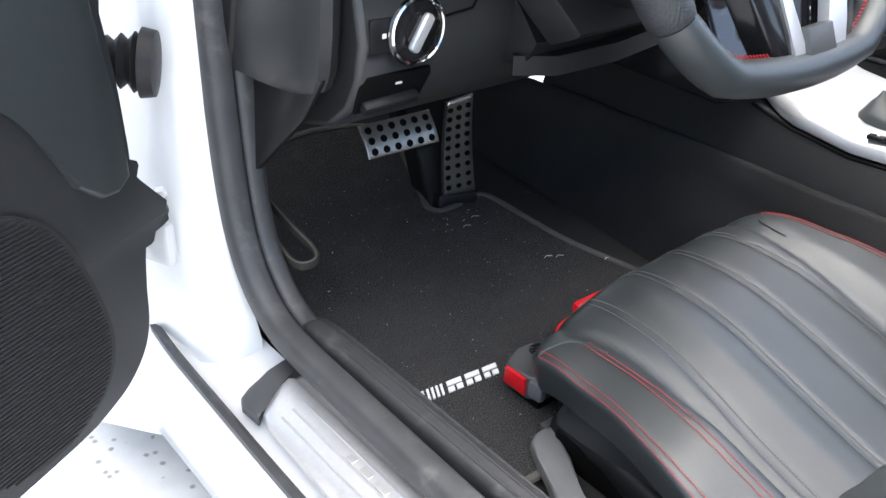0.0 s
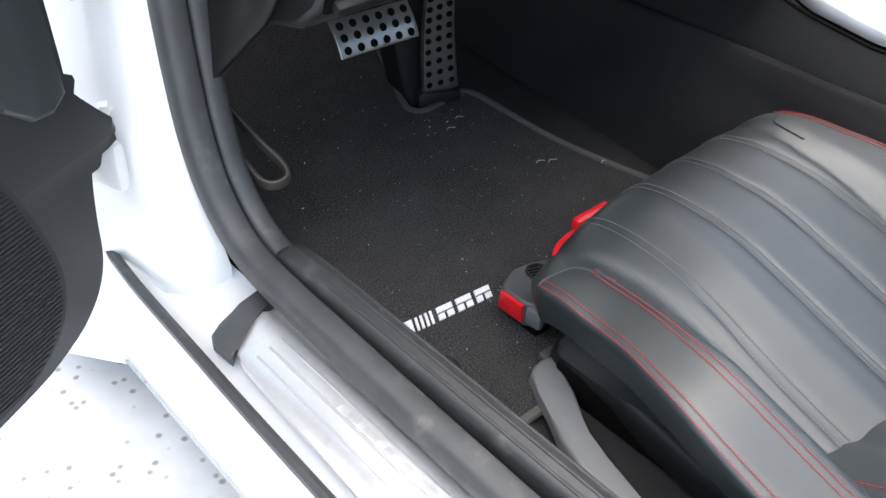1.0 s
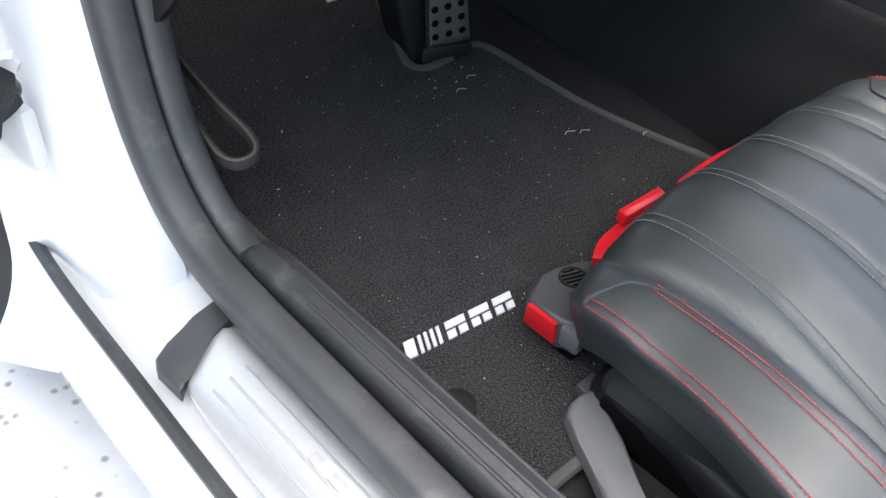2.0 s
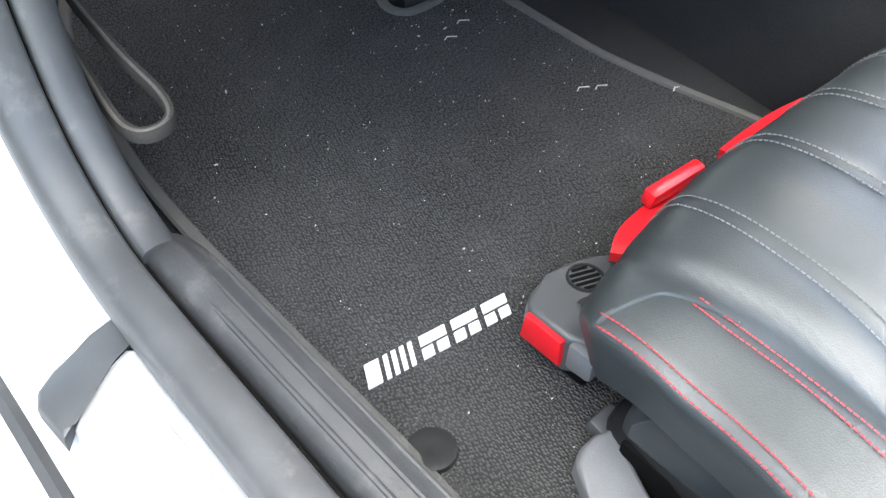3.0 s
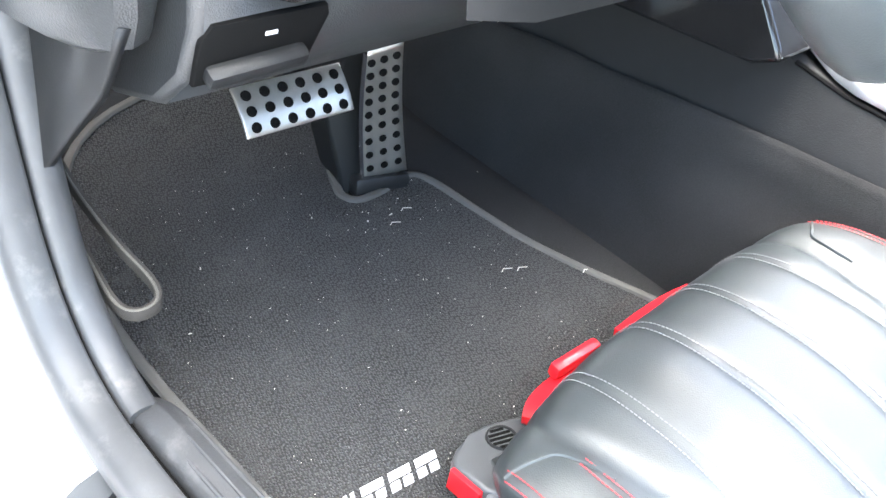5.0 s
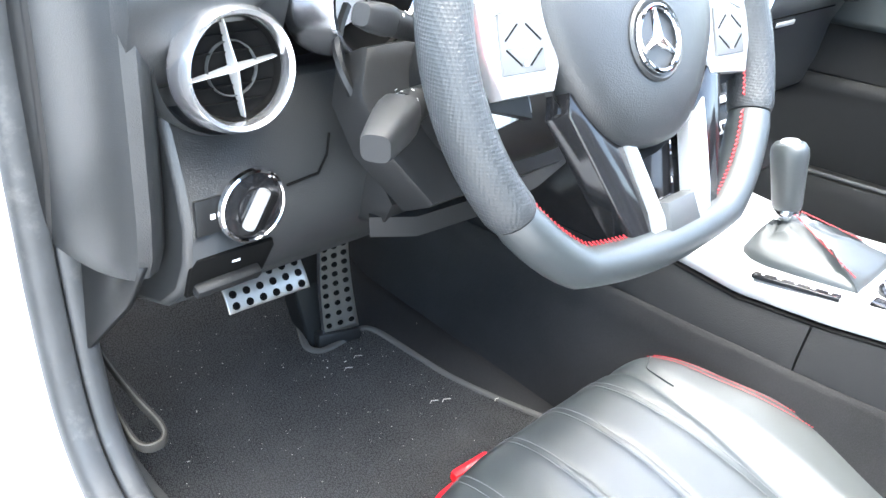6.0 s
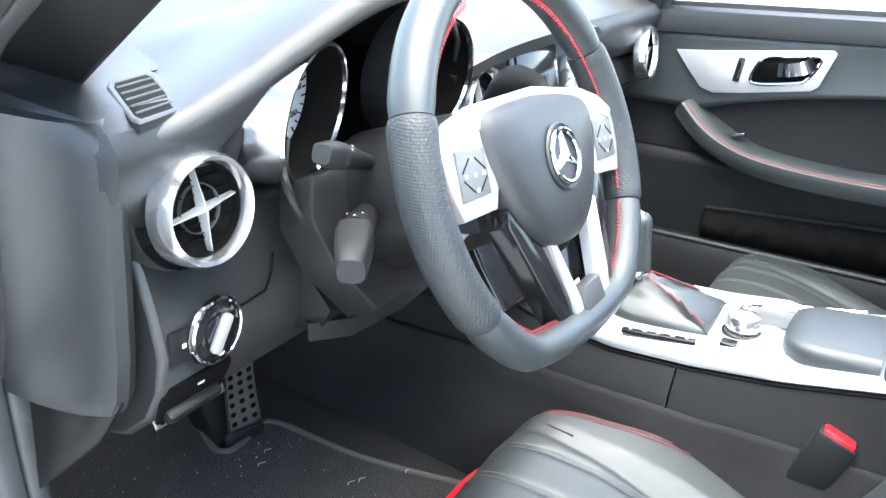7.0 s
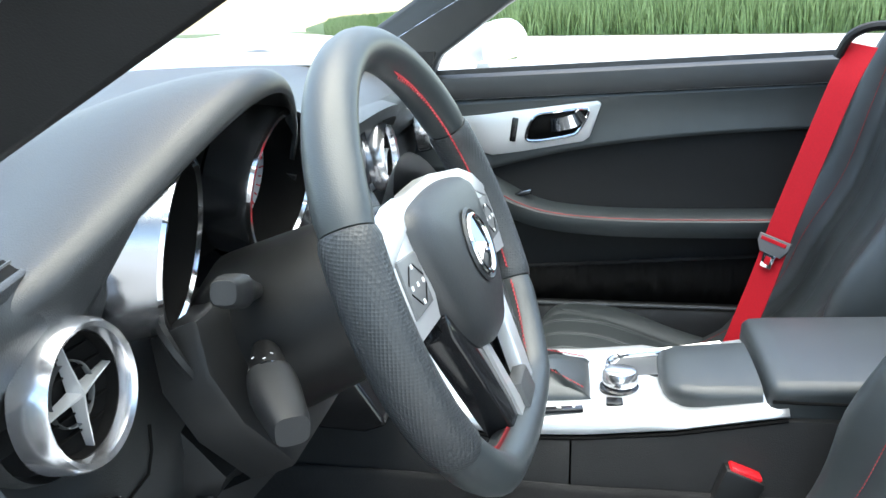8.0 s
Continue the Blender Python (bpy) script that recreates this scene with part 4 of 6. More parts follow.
def build_column():
    c = thing("steering_column", "black steering column shroud with two control stalks", "steering column", (-0.35, 0.12, 0.70))
    a = Vector((0, -0.909, 0.416))
    o = Vector((-0.352, 0.0108, 0.836))
    m = frame_of(o, a, (0, 0.416, 0.909))
    part("shroud", lathe([(0.052, -0.028), (0.060, -0.032), (0.066, -0.06), (0.072, -0.10), (0.078, -0.17), (0.06, -0.20), (0.0, -0.20)], 32), PLASTIC, c, "black column shroud", m=m @ Matrix.Diagonal((1.05, 0.92, 1, 1)))
    part("collar_edge", sweep(smooth_path([(-0.452, 0.205, 0.842), (-0.478, 0.185, 0.815), (-0.474, 0.165, 0.775), (-0.445, 0.150, 0.735), (-0.415, 0.150, 0.715)], 5), circle(0.004, 6)), PLASTIC, c)
    part("collar", prism([(-0.11, 0.05), (-0.128, 0.015), (-0.12, -0.03), (-0.085, -0.085), (0.085, -0.085), (0.11, -0.03), (0.11, 0.05)], 0.04, 0.006), PLASTIC, c, "dark collar behind the stalks", m=m @ Matrix.Translation((0, 0, -0.19)))

    def stalk(tip, ring, root, r, label, ringmat):
        t, g, b = Vector(tip), Vector(ring), Vector(root)
        d = (t - g).normalized()
        path = smooth_path([b, b * 0.7 + g * 0.3, b * 0.35 + g * 0.65, g], 4)
        n = len(path)
        s = part("stalk", tube(path, r, 14, size=[0.55 + 0.5 * min(1.0, (k / (n - 1)) * 1.25) ** 1.5 for k in range(n)]), PLASTIC, c, label)
        ln = (t - g).length
        head = [g + d * (ln * f) for f in (0.0, 0.15, 0.4, 0.75, 0.93, 1.0)]
        sq = [(1.12 * math.copysign(abs(math.cos(a)) ** 0.6, math.cos(a)) * r, 1.05 * math.copysign(abs(math.sin(a)) ** 0.6, math.sin(a)) * r) for a in [2 * math.pi * j / 20 for j in range(20)]]
        part("stalk_head", sweep(head, sq, size=[1.06, 1.12, 1.08, 0.92, 0.84, 0.74]), STALK, s, "dark grey stalk end")
        part("stalk_ring", tube([g - d * 0.0008, g + d * 0.0008], r * 1.16, 20), ringmat, s, "thin silver ring")
        for k in range(5):
            ang = -0.9 + 0.5 * k
            side = d.cross(Vector((0, 0, 1))).normalized()
            top = side.cross(d)
            q = g - d * (0.008 + 0.007 * (k % 2)) + (side * math.sin(ang) + top * math.cos(ang)) * r * 1.04
            part("symbol", rbox(0.0022, 0.0012, 0.0003, 0), WHITE, s, "white symbol", m=frame_of(q, side * math.sin(ang) + top * math.cos(ang), d))
        return s
    stalk((-0.530, 0.079, 0.7755), (-0.476, 0.113, 0.7822), (-0.385, 0.153, 0.781), 0.0132, "black wiper and indicator stalk", CHROME)
    stalk((-0.503, 0.1275, 0.854), (-0.476, 0.131, 0.846), (-0.388, 0.150, 0.815), 0.0100, "black cruise control stalk", CHROME)
    part("paddle", prism([(-0.15, 0.02), (-0.135, 0.045), (-0.10, 0.05), (-0.085, 0.02), (-0.09, -0.03), (-0.13, -0.035), (-0.148, -0.01)], 0.006, 0.002), SILVER, c, "silver shift paddle", m=m @ Matrix.Translation((0, 0.0, -0.026)))
    part("paddle", prism([(0.15, 0.02), (0.135, 0.045), (0.10, 0.05), (0.085, 0.02), (0.09, -0.03), (0.13, -0.035), (0.148, -0.01)], 0.006, 0.002), SILVER, c, "silver shift paddle", m=m @ Matrix.Translation((0, 0.0, -0.026)))


build_column()


# ---- steering wheel ----
BUTTONGREY = material("button_grey", (0.11, 0.113, 0.116), 0.4, vary=0.05)

def build_wheel():
    w = thing("steering_wheel", "flat-bottomed black leather steering wheel with silver spokes and red stitching", "steering wheel", (-0.352, 0.0108, 0.836))
    m = frame_of((-0.352, 0.0108, 0.8362), (-0.056, -0.925, 0.376))
    R = 0.1690

    def mid(a):
        x, y = R * math.sin(a), R * math.cos(a)
        if y < -0.143:
            y = -0.143 + (y + 0.143) * 0.35
        return Vector((x, y, 0))

    def seg(name, a0, a1, mat, rr, label):
        n = 30
        secs = []
        for k in range(n + 1):
            a = radians(a0 + (a1 - a0) * k / n)
            p = mid(a)
            rad = p.normalized()
            s = rr * (0.93 if k in (0, n) else 1.0)
            secs.append([p + rad * (s * 0.92 * math.cos(t)) + Vector((0, 0, s * 1.12 * math.sin(t))) for t in [2 * math.pi * j / 16 for j in range(16)]])
        return part(name, loft(secs), mat, w, label, m=m, angle=60)
    # clockwise from the top
    seg("rim_top", -67.5, 60.5, LEATHER, 0.0172, "smooth black leather rim top")
    seg("rim_grip", 60.9, 116, LEATHER_GRIP, 0.0182, "perforated leather grip")
    seg("rim_bottom", 116.4, 235.6, LEATHER, 0.0172, "smooth flat-bottomed rim")
    seg("rim_grip", 236, 292.1, LEATHER_GRIP, 0.0182, "perforated leather grip")
    for a0, a1 in ((20, 112), (248, 340), (118, 165), (195, 242)):
        path = []
        for k in range(40):
            p = mid(radians(a0 + (a1 - a0) * k / 39))
            path.append(m @ (p - p.normalized() * 0.0165 + Vector((0, 0, 0.004))))
        part("rim_stitching", stitches(path, 0.0042, 0.0055, 0.0007, (0, -0.909, 0.416), 0.8), REDTHREAD, w, "red cross stitching")
        part("rim_stitching", stitches([p + Vector((0, -0.002, -0.004)) for p in path], 0.0042, 0.0055, 0.0007, (0, -0.909, 0.416), -0.8), REDTHREAD, w, "red cross stitching")
    # airbag cover: shield
    hub = m @ pose(0.004, -0.004, -0.004, 0, 0, -4)
    foot = m @ pose(0.014, 0.004, 0, 0, 0, 3)
    pad = [(-0.092, 0.049), (-0.060, 0.057), (0.0, 0.0610), (0.060, 0.057), (0.090, 0.048), (0.095, 0.024), (0.086, -0.005), (0.066, -0.040), (0.040, -0.064), (0.015, -0.072), (-0.015, -0.072), (-0.040, -0.064), (-0.066, -0.040), (-0.086, -0.005), (-0.096, 0.026)]
    out = smooth_path([(x, y, 0) for x, y in pad], 4, True)
    secs = []
    for s, z in ((1.0, -0.012), (1.0, 0.008), (0.97, 0.016), (0.90, 0.021), (0.72, 0.026), (0.45, 0.029), (0.2, 0.030)):
        secs.append([Vector((p.x * s, p.y * s, z)) for p in out])
    part("airbag_cover", loft(secs), DASH, w, "grained black airbag cover", m=hub)
    bd = part("emblem_dish", lathe([(0.0, -0.002), (0.023, -0.001), (0.028, 0.002), (0.030, 0.0)], 40), DASH, w, "round recessed emblem dish", m=hub @ Matrix.Translation((0.0, 0.003, 0.0305)))
    ring = [(0.0231 * math.cos(2 * math.pi * k / 40), 0.0231 * math.sin(2 * math.pi * k / 40) + 0.003, 0.0325) for k in range(40)]
    part("emblem_ring", tube(ring, 0.0022, 8, True), CHROME, bd, "chrome emblem ring", m=hub)
    for a in (90, 210, 330):
        arm = loft([[(0.0, -0.0042, 0.030), (0.0, 0.0042, 0.030), (0.0, 0.0, 0.0365)], [(0.0225, -0.0012, 0.030), (0.0225, 0.0012, 0.030), (0.0225, 0.0, 0.033)]])
        part("emblem_bar", arm, CHROME, bd, "chrome emblem bar", m=hub @ Matrix.Translation((0, 0.003, 0)) @ pose(0, 0, 0, 0, 0, a))
    # silver plates
    def plate(poly, z0, h, mat, name, label, bev=0.002, at=foot):
        return part(name, prism(poly, h, bev), mat, w, label, m=at @ Matrix.Translation((0, 0, z0)))
    brow = [(-0.152, 0.034), (-0.126, 0.050), (-0.09, 0.060), (0.0, 0.067), (0.09, 0.060), (0.126, 0.050), (0.152, 0.034), (0.140, 0.024), (0.09, 0.044), (0.0, 0.056), (-0.09, 0.044), (-0.140, 0.024)]
    plate(brow, 0.0, 0.014, SILVER, "upper_trim", "satin silver spoke trim", at=hub)
    for sx in (-1, 1):
        sp = [(-0.152, 0.034), (-0.126, 0.050), (-0.090, 0.052), (-0.084, -0.008), (-0.092, -0.024), (-0.140, -0.026), (-0.150, 0.0)]
        if sx > 0:
            sp = [(-x, y) for x, y in sp][::-1]
        plate(sp, 0.0, 0.013, SILVER, "spoke_trim", "satin silver spoke plate", at=hub)
        blk = [(sx * x, y) for x, y in ((-0.165, 0.035), (-0.11, 0.05), (-0.10, -0.04), (-0.165, -0.025))]
        plate(blk if sx < 0 else blk[::-1], -0.014, 0.012, PLASTIC, "spoke_core", "black spoke core", at=hub)
        panel = plate([(sx * -0.118 + x, 0.007 + y) for x, y in ((-0.021, -0.019), (0.019, -0.017), (0.021, 0.019), (-0.019, 0.020))], 0.012, 0.0035, BUTTONGREY, "button_panel", "light grey control buttons", at=hub)
        for j, (bx, by) in enumerate(((0, 0.012), (0, -0.012), (-0.012, 0), (0.012, 0), (0, 0))):
            part("button_mark", rbox(0.003, 0.003, 0.0006, 0), WHITE, panel, "white button mark", m=hub @ Matrix.Translation((sx * -0.118 + bx, 0.007 + by, 0.0160)))
        for bx, by, ang in ((-0.010, 0.008, 40), (0.010, 0.008, -40), (-0.010, -0.008, -40), (0.010, -0.008, 40)):
            part("button_gap", rbox(0.016, 0.0010, 0.0005, 0), DARK, panel, m=hub @ pose(sx * -0.118 + bx, 0.007 + by, 0.0158, 0, 0, ang))
        # lower twin spokes
        low = [(-0.048, -0.064), (-0.034, -0.072), (-0.020, -0.128), (-0.012, -0.150), (-0.034, -0.158), (-0.034, -0.125)] if sx < 0 else [(-0.060, -0.058), (-0.034, -0.072), (-0.020, -0.128), (-0.012, -0.150), (-0.036, -0.158), (-0.045, -0.125)]
        if sx > 0:
            low = [(-x, y) for x, y in low][::-1]
        plate(low, -0.002, 0.012, SILVER, "lower_spoke", "satin silver lower spoke")
        cheek = [(-0.088, -0.024), (-0.046, -0.062), (-0.033, -0.128), (-0.032, -0.155), (-0.050, -0.152), (-0.066, -0.115), (-0.094, -0.040)]
        if sx > 0:
            cheek = [(-x, y) for x, y in cheek][::-1]
        plate(cheek, -0.016, 0.023, GLOSS, "spoke_cheek", "gloss black spoke cheek")
    plate([(-0.036, -0.160), (0.036, -0.160), (0.030, -0.135), (-0.030, -0.135)], -0.002, 0.011, SILVER, "spoke_foot", "satin silver spoke foot")
    plate([(-0.020, -0.146), (0.020, -0.146), (0.018, -0.122), (-0.018, -0.122)], 0.002, 0.013, GREY, "spoke_infill", "grey spoke infill", 0.004)
    plate([(-0.034, -0.068), (0.034, -0.068), (0.020, -0.125), (-0.020, -0.125)], -0.018, 0.010, GLOSS, "spoke_web", "dark recess between the lower spokes")
    part("hub_core", lathe([(0.085, 0.0), (0.075, -0.012), (0.055, -0.03), (0.0, -0.03)], 28), PLASTIC, w, "black wheel hub", m=m)


build_wheel()

# ---- seats ----
CUSH = [(-0.34, 0.368), (-0.27, 0.385), (-0.19, 0.408), (-0.10, 0.439), (-0.04, 0.457), (0.008, 0.462), (0.042, 0.460), (0.066, 0.451), (0.081, 0.430), (0.087, 0.402), (0.083, 0.376), (0.062, 0.352)]
SEAMS = (-0.098, -0.030, 0.038, 0.104)


def lerp_path(pts, f):
    k = min(max(f, 0.0), 1.0) * (len(pts) - 1)
    i = min(int(k), len(pts) - 2)
    f = k - i
    p0, p1, p2, p3 = pts[max(i - 1, 0)], pts[i], pts[i + 1], pts[min(i + 2, len(pts) - 1)]
    return [0.5 * (2 * b + (c - a) * f + (2 * a - 5 * b + 4 * c - d) * f * f + (3 * b - a - 3 * c + d) * f ** 3) for a, b, c, d in zip(p0, p1, p2, p3)]


def cushion(s, v, tilt=0.0):
    """Cushion surface: s metres from its middle, v from rear (0) over the front edge to below (1)."""
    y, z = lerp_path(CUSH, v)
    a = abs(s)
    front = min(1.0, max(0.0, (v - 0.25) / 0.30))
    rear = min(1.0, max(0.0, (0.01 - y) / 0.16))
    rear = rear * rear * (3 - 2 * rear)
    lift = 0.016 + 0.036 * rear if s < 0 else 0.004 + 0.010 * rear
    if tilt and s < 0:
        lift = 0.004 + 0.040 * rear
    inner = 0.114 + 0.030 * front
    flat = 0.0
    if a > inner:
        t = min(1.0, (a - inner) / 0.03)
        flat = lift * t * t * (3 - 2 * t)
    drop = 0.0
    if a > 0.186:
        t = min(1.0, (a - 0.186) / 0.030)
        drop = (0.046 if tilt and s < 0 else 0.034) * (1 - math.sqrt(max(0.0, 1 - t * t)))
    back = 0.020 * (a / 0.214) ** 4
    d = min(abs(s - q) for q in SEAMS)
    fl = 0.0
    if a < inner + 0.01:
        fl = 0.0024 * (1 - math.exp(-(d / 0.0055) ** 2)) - 0.0024
        if v > 0.42:
            fl *= max(0.35, 1 - (v - 0.42) * 2.5)
    if abs(a - inner) < 0.010:
        fl -= 0.0035 * (1 - abs(a - inner) / 0.010)
    if abs(a - 0.189) < 0.004:
        drop += 0.0018 * (1 - abs(a - 0.189) / 0.004)
    wr = 0.0011 * noise.noise((s * 20 + 3, y * 15, 0.3)) * (1 if a > 0.1 else 0.4)
    k = 1.0 if v > 0.35 else v / 0.35
    g = 0.0 if v < 0.62 else (v - 0.62) / 0.38
    lean = (min(s + 0.06, 0.0) * tilt + 0.03 * s) if tilt else 0.0
    zz = z + (flat + fl) * (1 - g) - drop * (1 - 0.5 * g) + wr + lean
    if v > 0.7:
        zz = max(zz, 0.35 + 0.050 * min(1.0, max(0.0, (a - 0.10) / 0.09)) + 0.004 * (1 - v))
    outer = tilt and s < 0
    if outer and a > 0.190:
        t = (a - 0.190) / 0.025
        s = -0.190 - 0.016 * t * (1 - t) + 0.004 * t * t
    s *= 1 - (0.035 if outer else 0.055) * min(1.0, max(0.0, (y - 0.005) / 0.06)) * min(1.0, a / 0.15)
    s *= 1 + 0.17 * rear * min(1.0, a / 0.15)
    if outer and v > 0.61:
        s *= 1 - 0.13 * min(1.0, (v - 0.61) / 0.14) * min(1.0, a / 0.15)
    return Vector((s, y - back * k + fl * g - drop * 0.30 * g, zz))


BACK = [(-0.19, 0.385), (-0.25, 0.42), (-0.315, 0.465), (-0.375, 0.54), (-0.415, 0.63), (-0.465, 0.73), (-0.495, 0.85), (-0.52, 0.95), (-0.54, 1.0), (-0.57, 1.03), (-0.61, 1.035)]


def backrest(s, v):
    y, z = lerp_path(BACK, v)
    a = abs(s)
    half = 0.224 if v < 0.6 else 0.224 - 0.10 * ((v - 0.6) / 0.4) ** 1.5
    q = a / half
    fwd = 0.0
    if a > 0.13:
        t = min(1.0, (a - 0.13) / 0.05)
        fwd = 0.052 * t * t * (3 - 2 * t) * (1 - 0.8 * max(0, (v - 0.45) / 0.55)) * min(1.0, max(0.0, (v - 0.12) / 0.25))
    drop = 0.11 * (1 - math.sqrt(max(0.0, 1 - max(0.0, (q - 0.82) / 0.18) ** 2))) if q > 0.82 else 0.0
    d = min(abs(s - c) for c in SEAMS)
    fl = (0.004 * (1 - math.exp(-(d / 0.010) ** 2)) - 0.004) if a < 0.14 and v < 0.75 else 0.0
    return Vector((max(-half, min(half, s)), y + fwd - drop + fl, z + fwd * 0.2))


def build_seat(name, label, off, group, tilt=0.0):
    seat = thing(name, label, "car seat", (off[0], -0.1 + off[1], 0.33 + off[2]), group)
    T = Matrix.Translation(off)
    HW = 0.215
    part("cushion", grid(lambda u, v: cushion((u * 2 - 1) * HW, v, tilt), 110, 56), LEATHER, seat, "fluted black leather cushion", m=T, angle=80)
    part("cushion_base", rbox(0.28 if tilt else 0.42, 0.36, 0.06, 0.02), PLASTIC, seat, "black seat base", m=T @ Matrix.Translation((0, -0.13, 0.355)))
    for sgn in (-1, 1):
        side = [(sgn * (HW - (0.040 if tilt and sgn < 0 else 0.010)), y, z) for y, z in ((0.01, 0.395), (0.025, 0.37), (0.025, 0.35), (-0.30, 0.34), (-0.30, 0.36), (-0.1, 0.385))]
        bm = bmesh.new()
        a = [bm.verts.new(p) for p in side]
        b = [bm.verts.new((p[0] - sgn * 0.02, p[1], p[2])) for p in side]
        n = len(a)
        for k in range(n):
            bm.faces.new((a[k], a[(k + 1) % n], b[(k + 1) % n], b[k]))
        bm.faces.new(a)
        bm.faces.new(b[::-1])
        part("cushion_side", bm, LEATHER, seat, m=T, bevel=0.008)
    part("backrest", grid(lambda u, v: backrest((u * 2 - 1) * 0.232, v), 90, 50), LEATHER, seat, "fluted black leather backrest", m=T, angle=80)
    shell = loft([[(sx * w, y - 0.01 + dy, z) for sx, dy in ((-1, -0.06), (-0.9, -0.12), (0.9, -0.12), (1, -0.06), (0.9, -0.02), (-0.9, -0.02))] for w, y, z in ((0.205, -0.33, 0.40), (0.210, -0.45, 0.60), (0.210, -0.51, 0.80), (0.17, -0.54, 0.96), (0.10, -0.57, 1.01))])
    part("back_shell", shell, PLASTIC, seat, "black plastic seat back shell", m=T, bevel=0.01)
    for s0 in SEAMS:
        for o in (-0.0042, 0.0042):
            pth = [T @ (cushion(s0 + o, 0.10 + 0.72 * k / 60, tilt) + Vector((0, 0.0004, 0.0010))) for k in range(61)]
            part("seam_stitching", stitches(pth, 0.0033, 0.0021, 0.00048), GREYTHREAD, seat, "grey double stitching")
    for sgn in (-1, 1):
        for s0, v0, v1 in () if sgn > 0 else ((0.1480, 0.05, 0.49), (0.1535, 0.05, 0.49)):
            pth = [T @ (cushion(sgn * s0, v0 + (v1 - v0) * k / 60, tilt) + Vector((0, 0.0004, 0.0009))) for k in range(61)]
            part("bolster_stitching", stitches(pth, 0.0033, 0.0022, 0.0005), REDTHREAD if tilt else GREYTHREAD, seat, "red bolster stitching" if tilt else "grey bolster stitching")
        for s0, v0, v1 in ((0.1855, 0.02, 0.60), (0.1925, 0.02, 0.60)):
            pth = [T @ (cushion(sgn * s0, v0 + (v1 - v0) * k / 60, tilt) + Vector((0, 0.0004, 0.0009))) for k in range(61)]
            part("bolster_stitching", stitches(pth, 0.0033, 0.0022, 0.0005), REDTHREAD if tilt else GREYTHREAD, seat, "red bolster stitching" if tilt else "grey bolster stitching")
    for sgn in (-1, 1):
        curve = [(0.1895, 0.60), (0.182, 0.585), (0.170, 0.56), (0.158, 0.535), (0.151, 0.49), (0.146, 0.44)]
        part("panel_seam", tube([T @ (cushion(sgn * q[0], q[1], tilt) + Vector((0, 0, 0.0004))) for q in smooth_path([(a, b, 0) for a, b in curve], 5)], 0.0013, 6), LEATHER, seat)
        for s0 in (0.150,):
            pth = [T @ (backrest(sgn * s0, 0.04 + 0.7 * k / 60) + Vector((0, 0.0016, 0))) for k in range(61)]
            part("backrest_stitching", stitches(pth, 0.0045, 0.003, 0.0006, (0, 1, 0)), REDTHREAD, seat, "red backrest stitching")
    return seat


build_seat("driver_seat", "black leather sports seat with fluted cushion and red stitching", (-0.338, 0.0, 0.0), "front seats", 0.20)
build_seat("passenger_seat", "black leather passenger sports seat with fluted cushion", (0.430, -0.088, -0.018), "front seats")


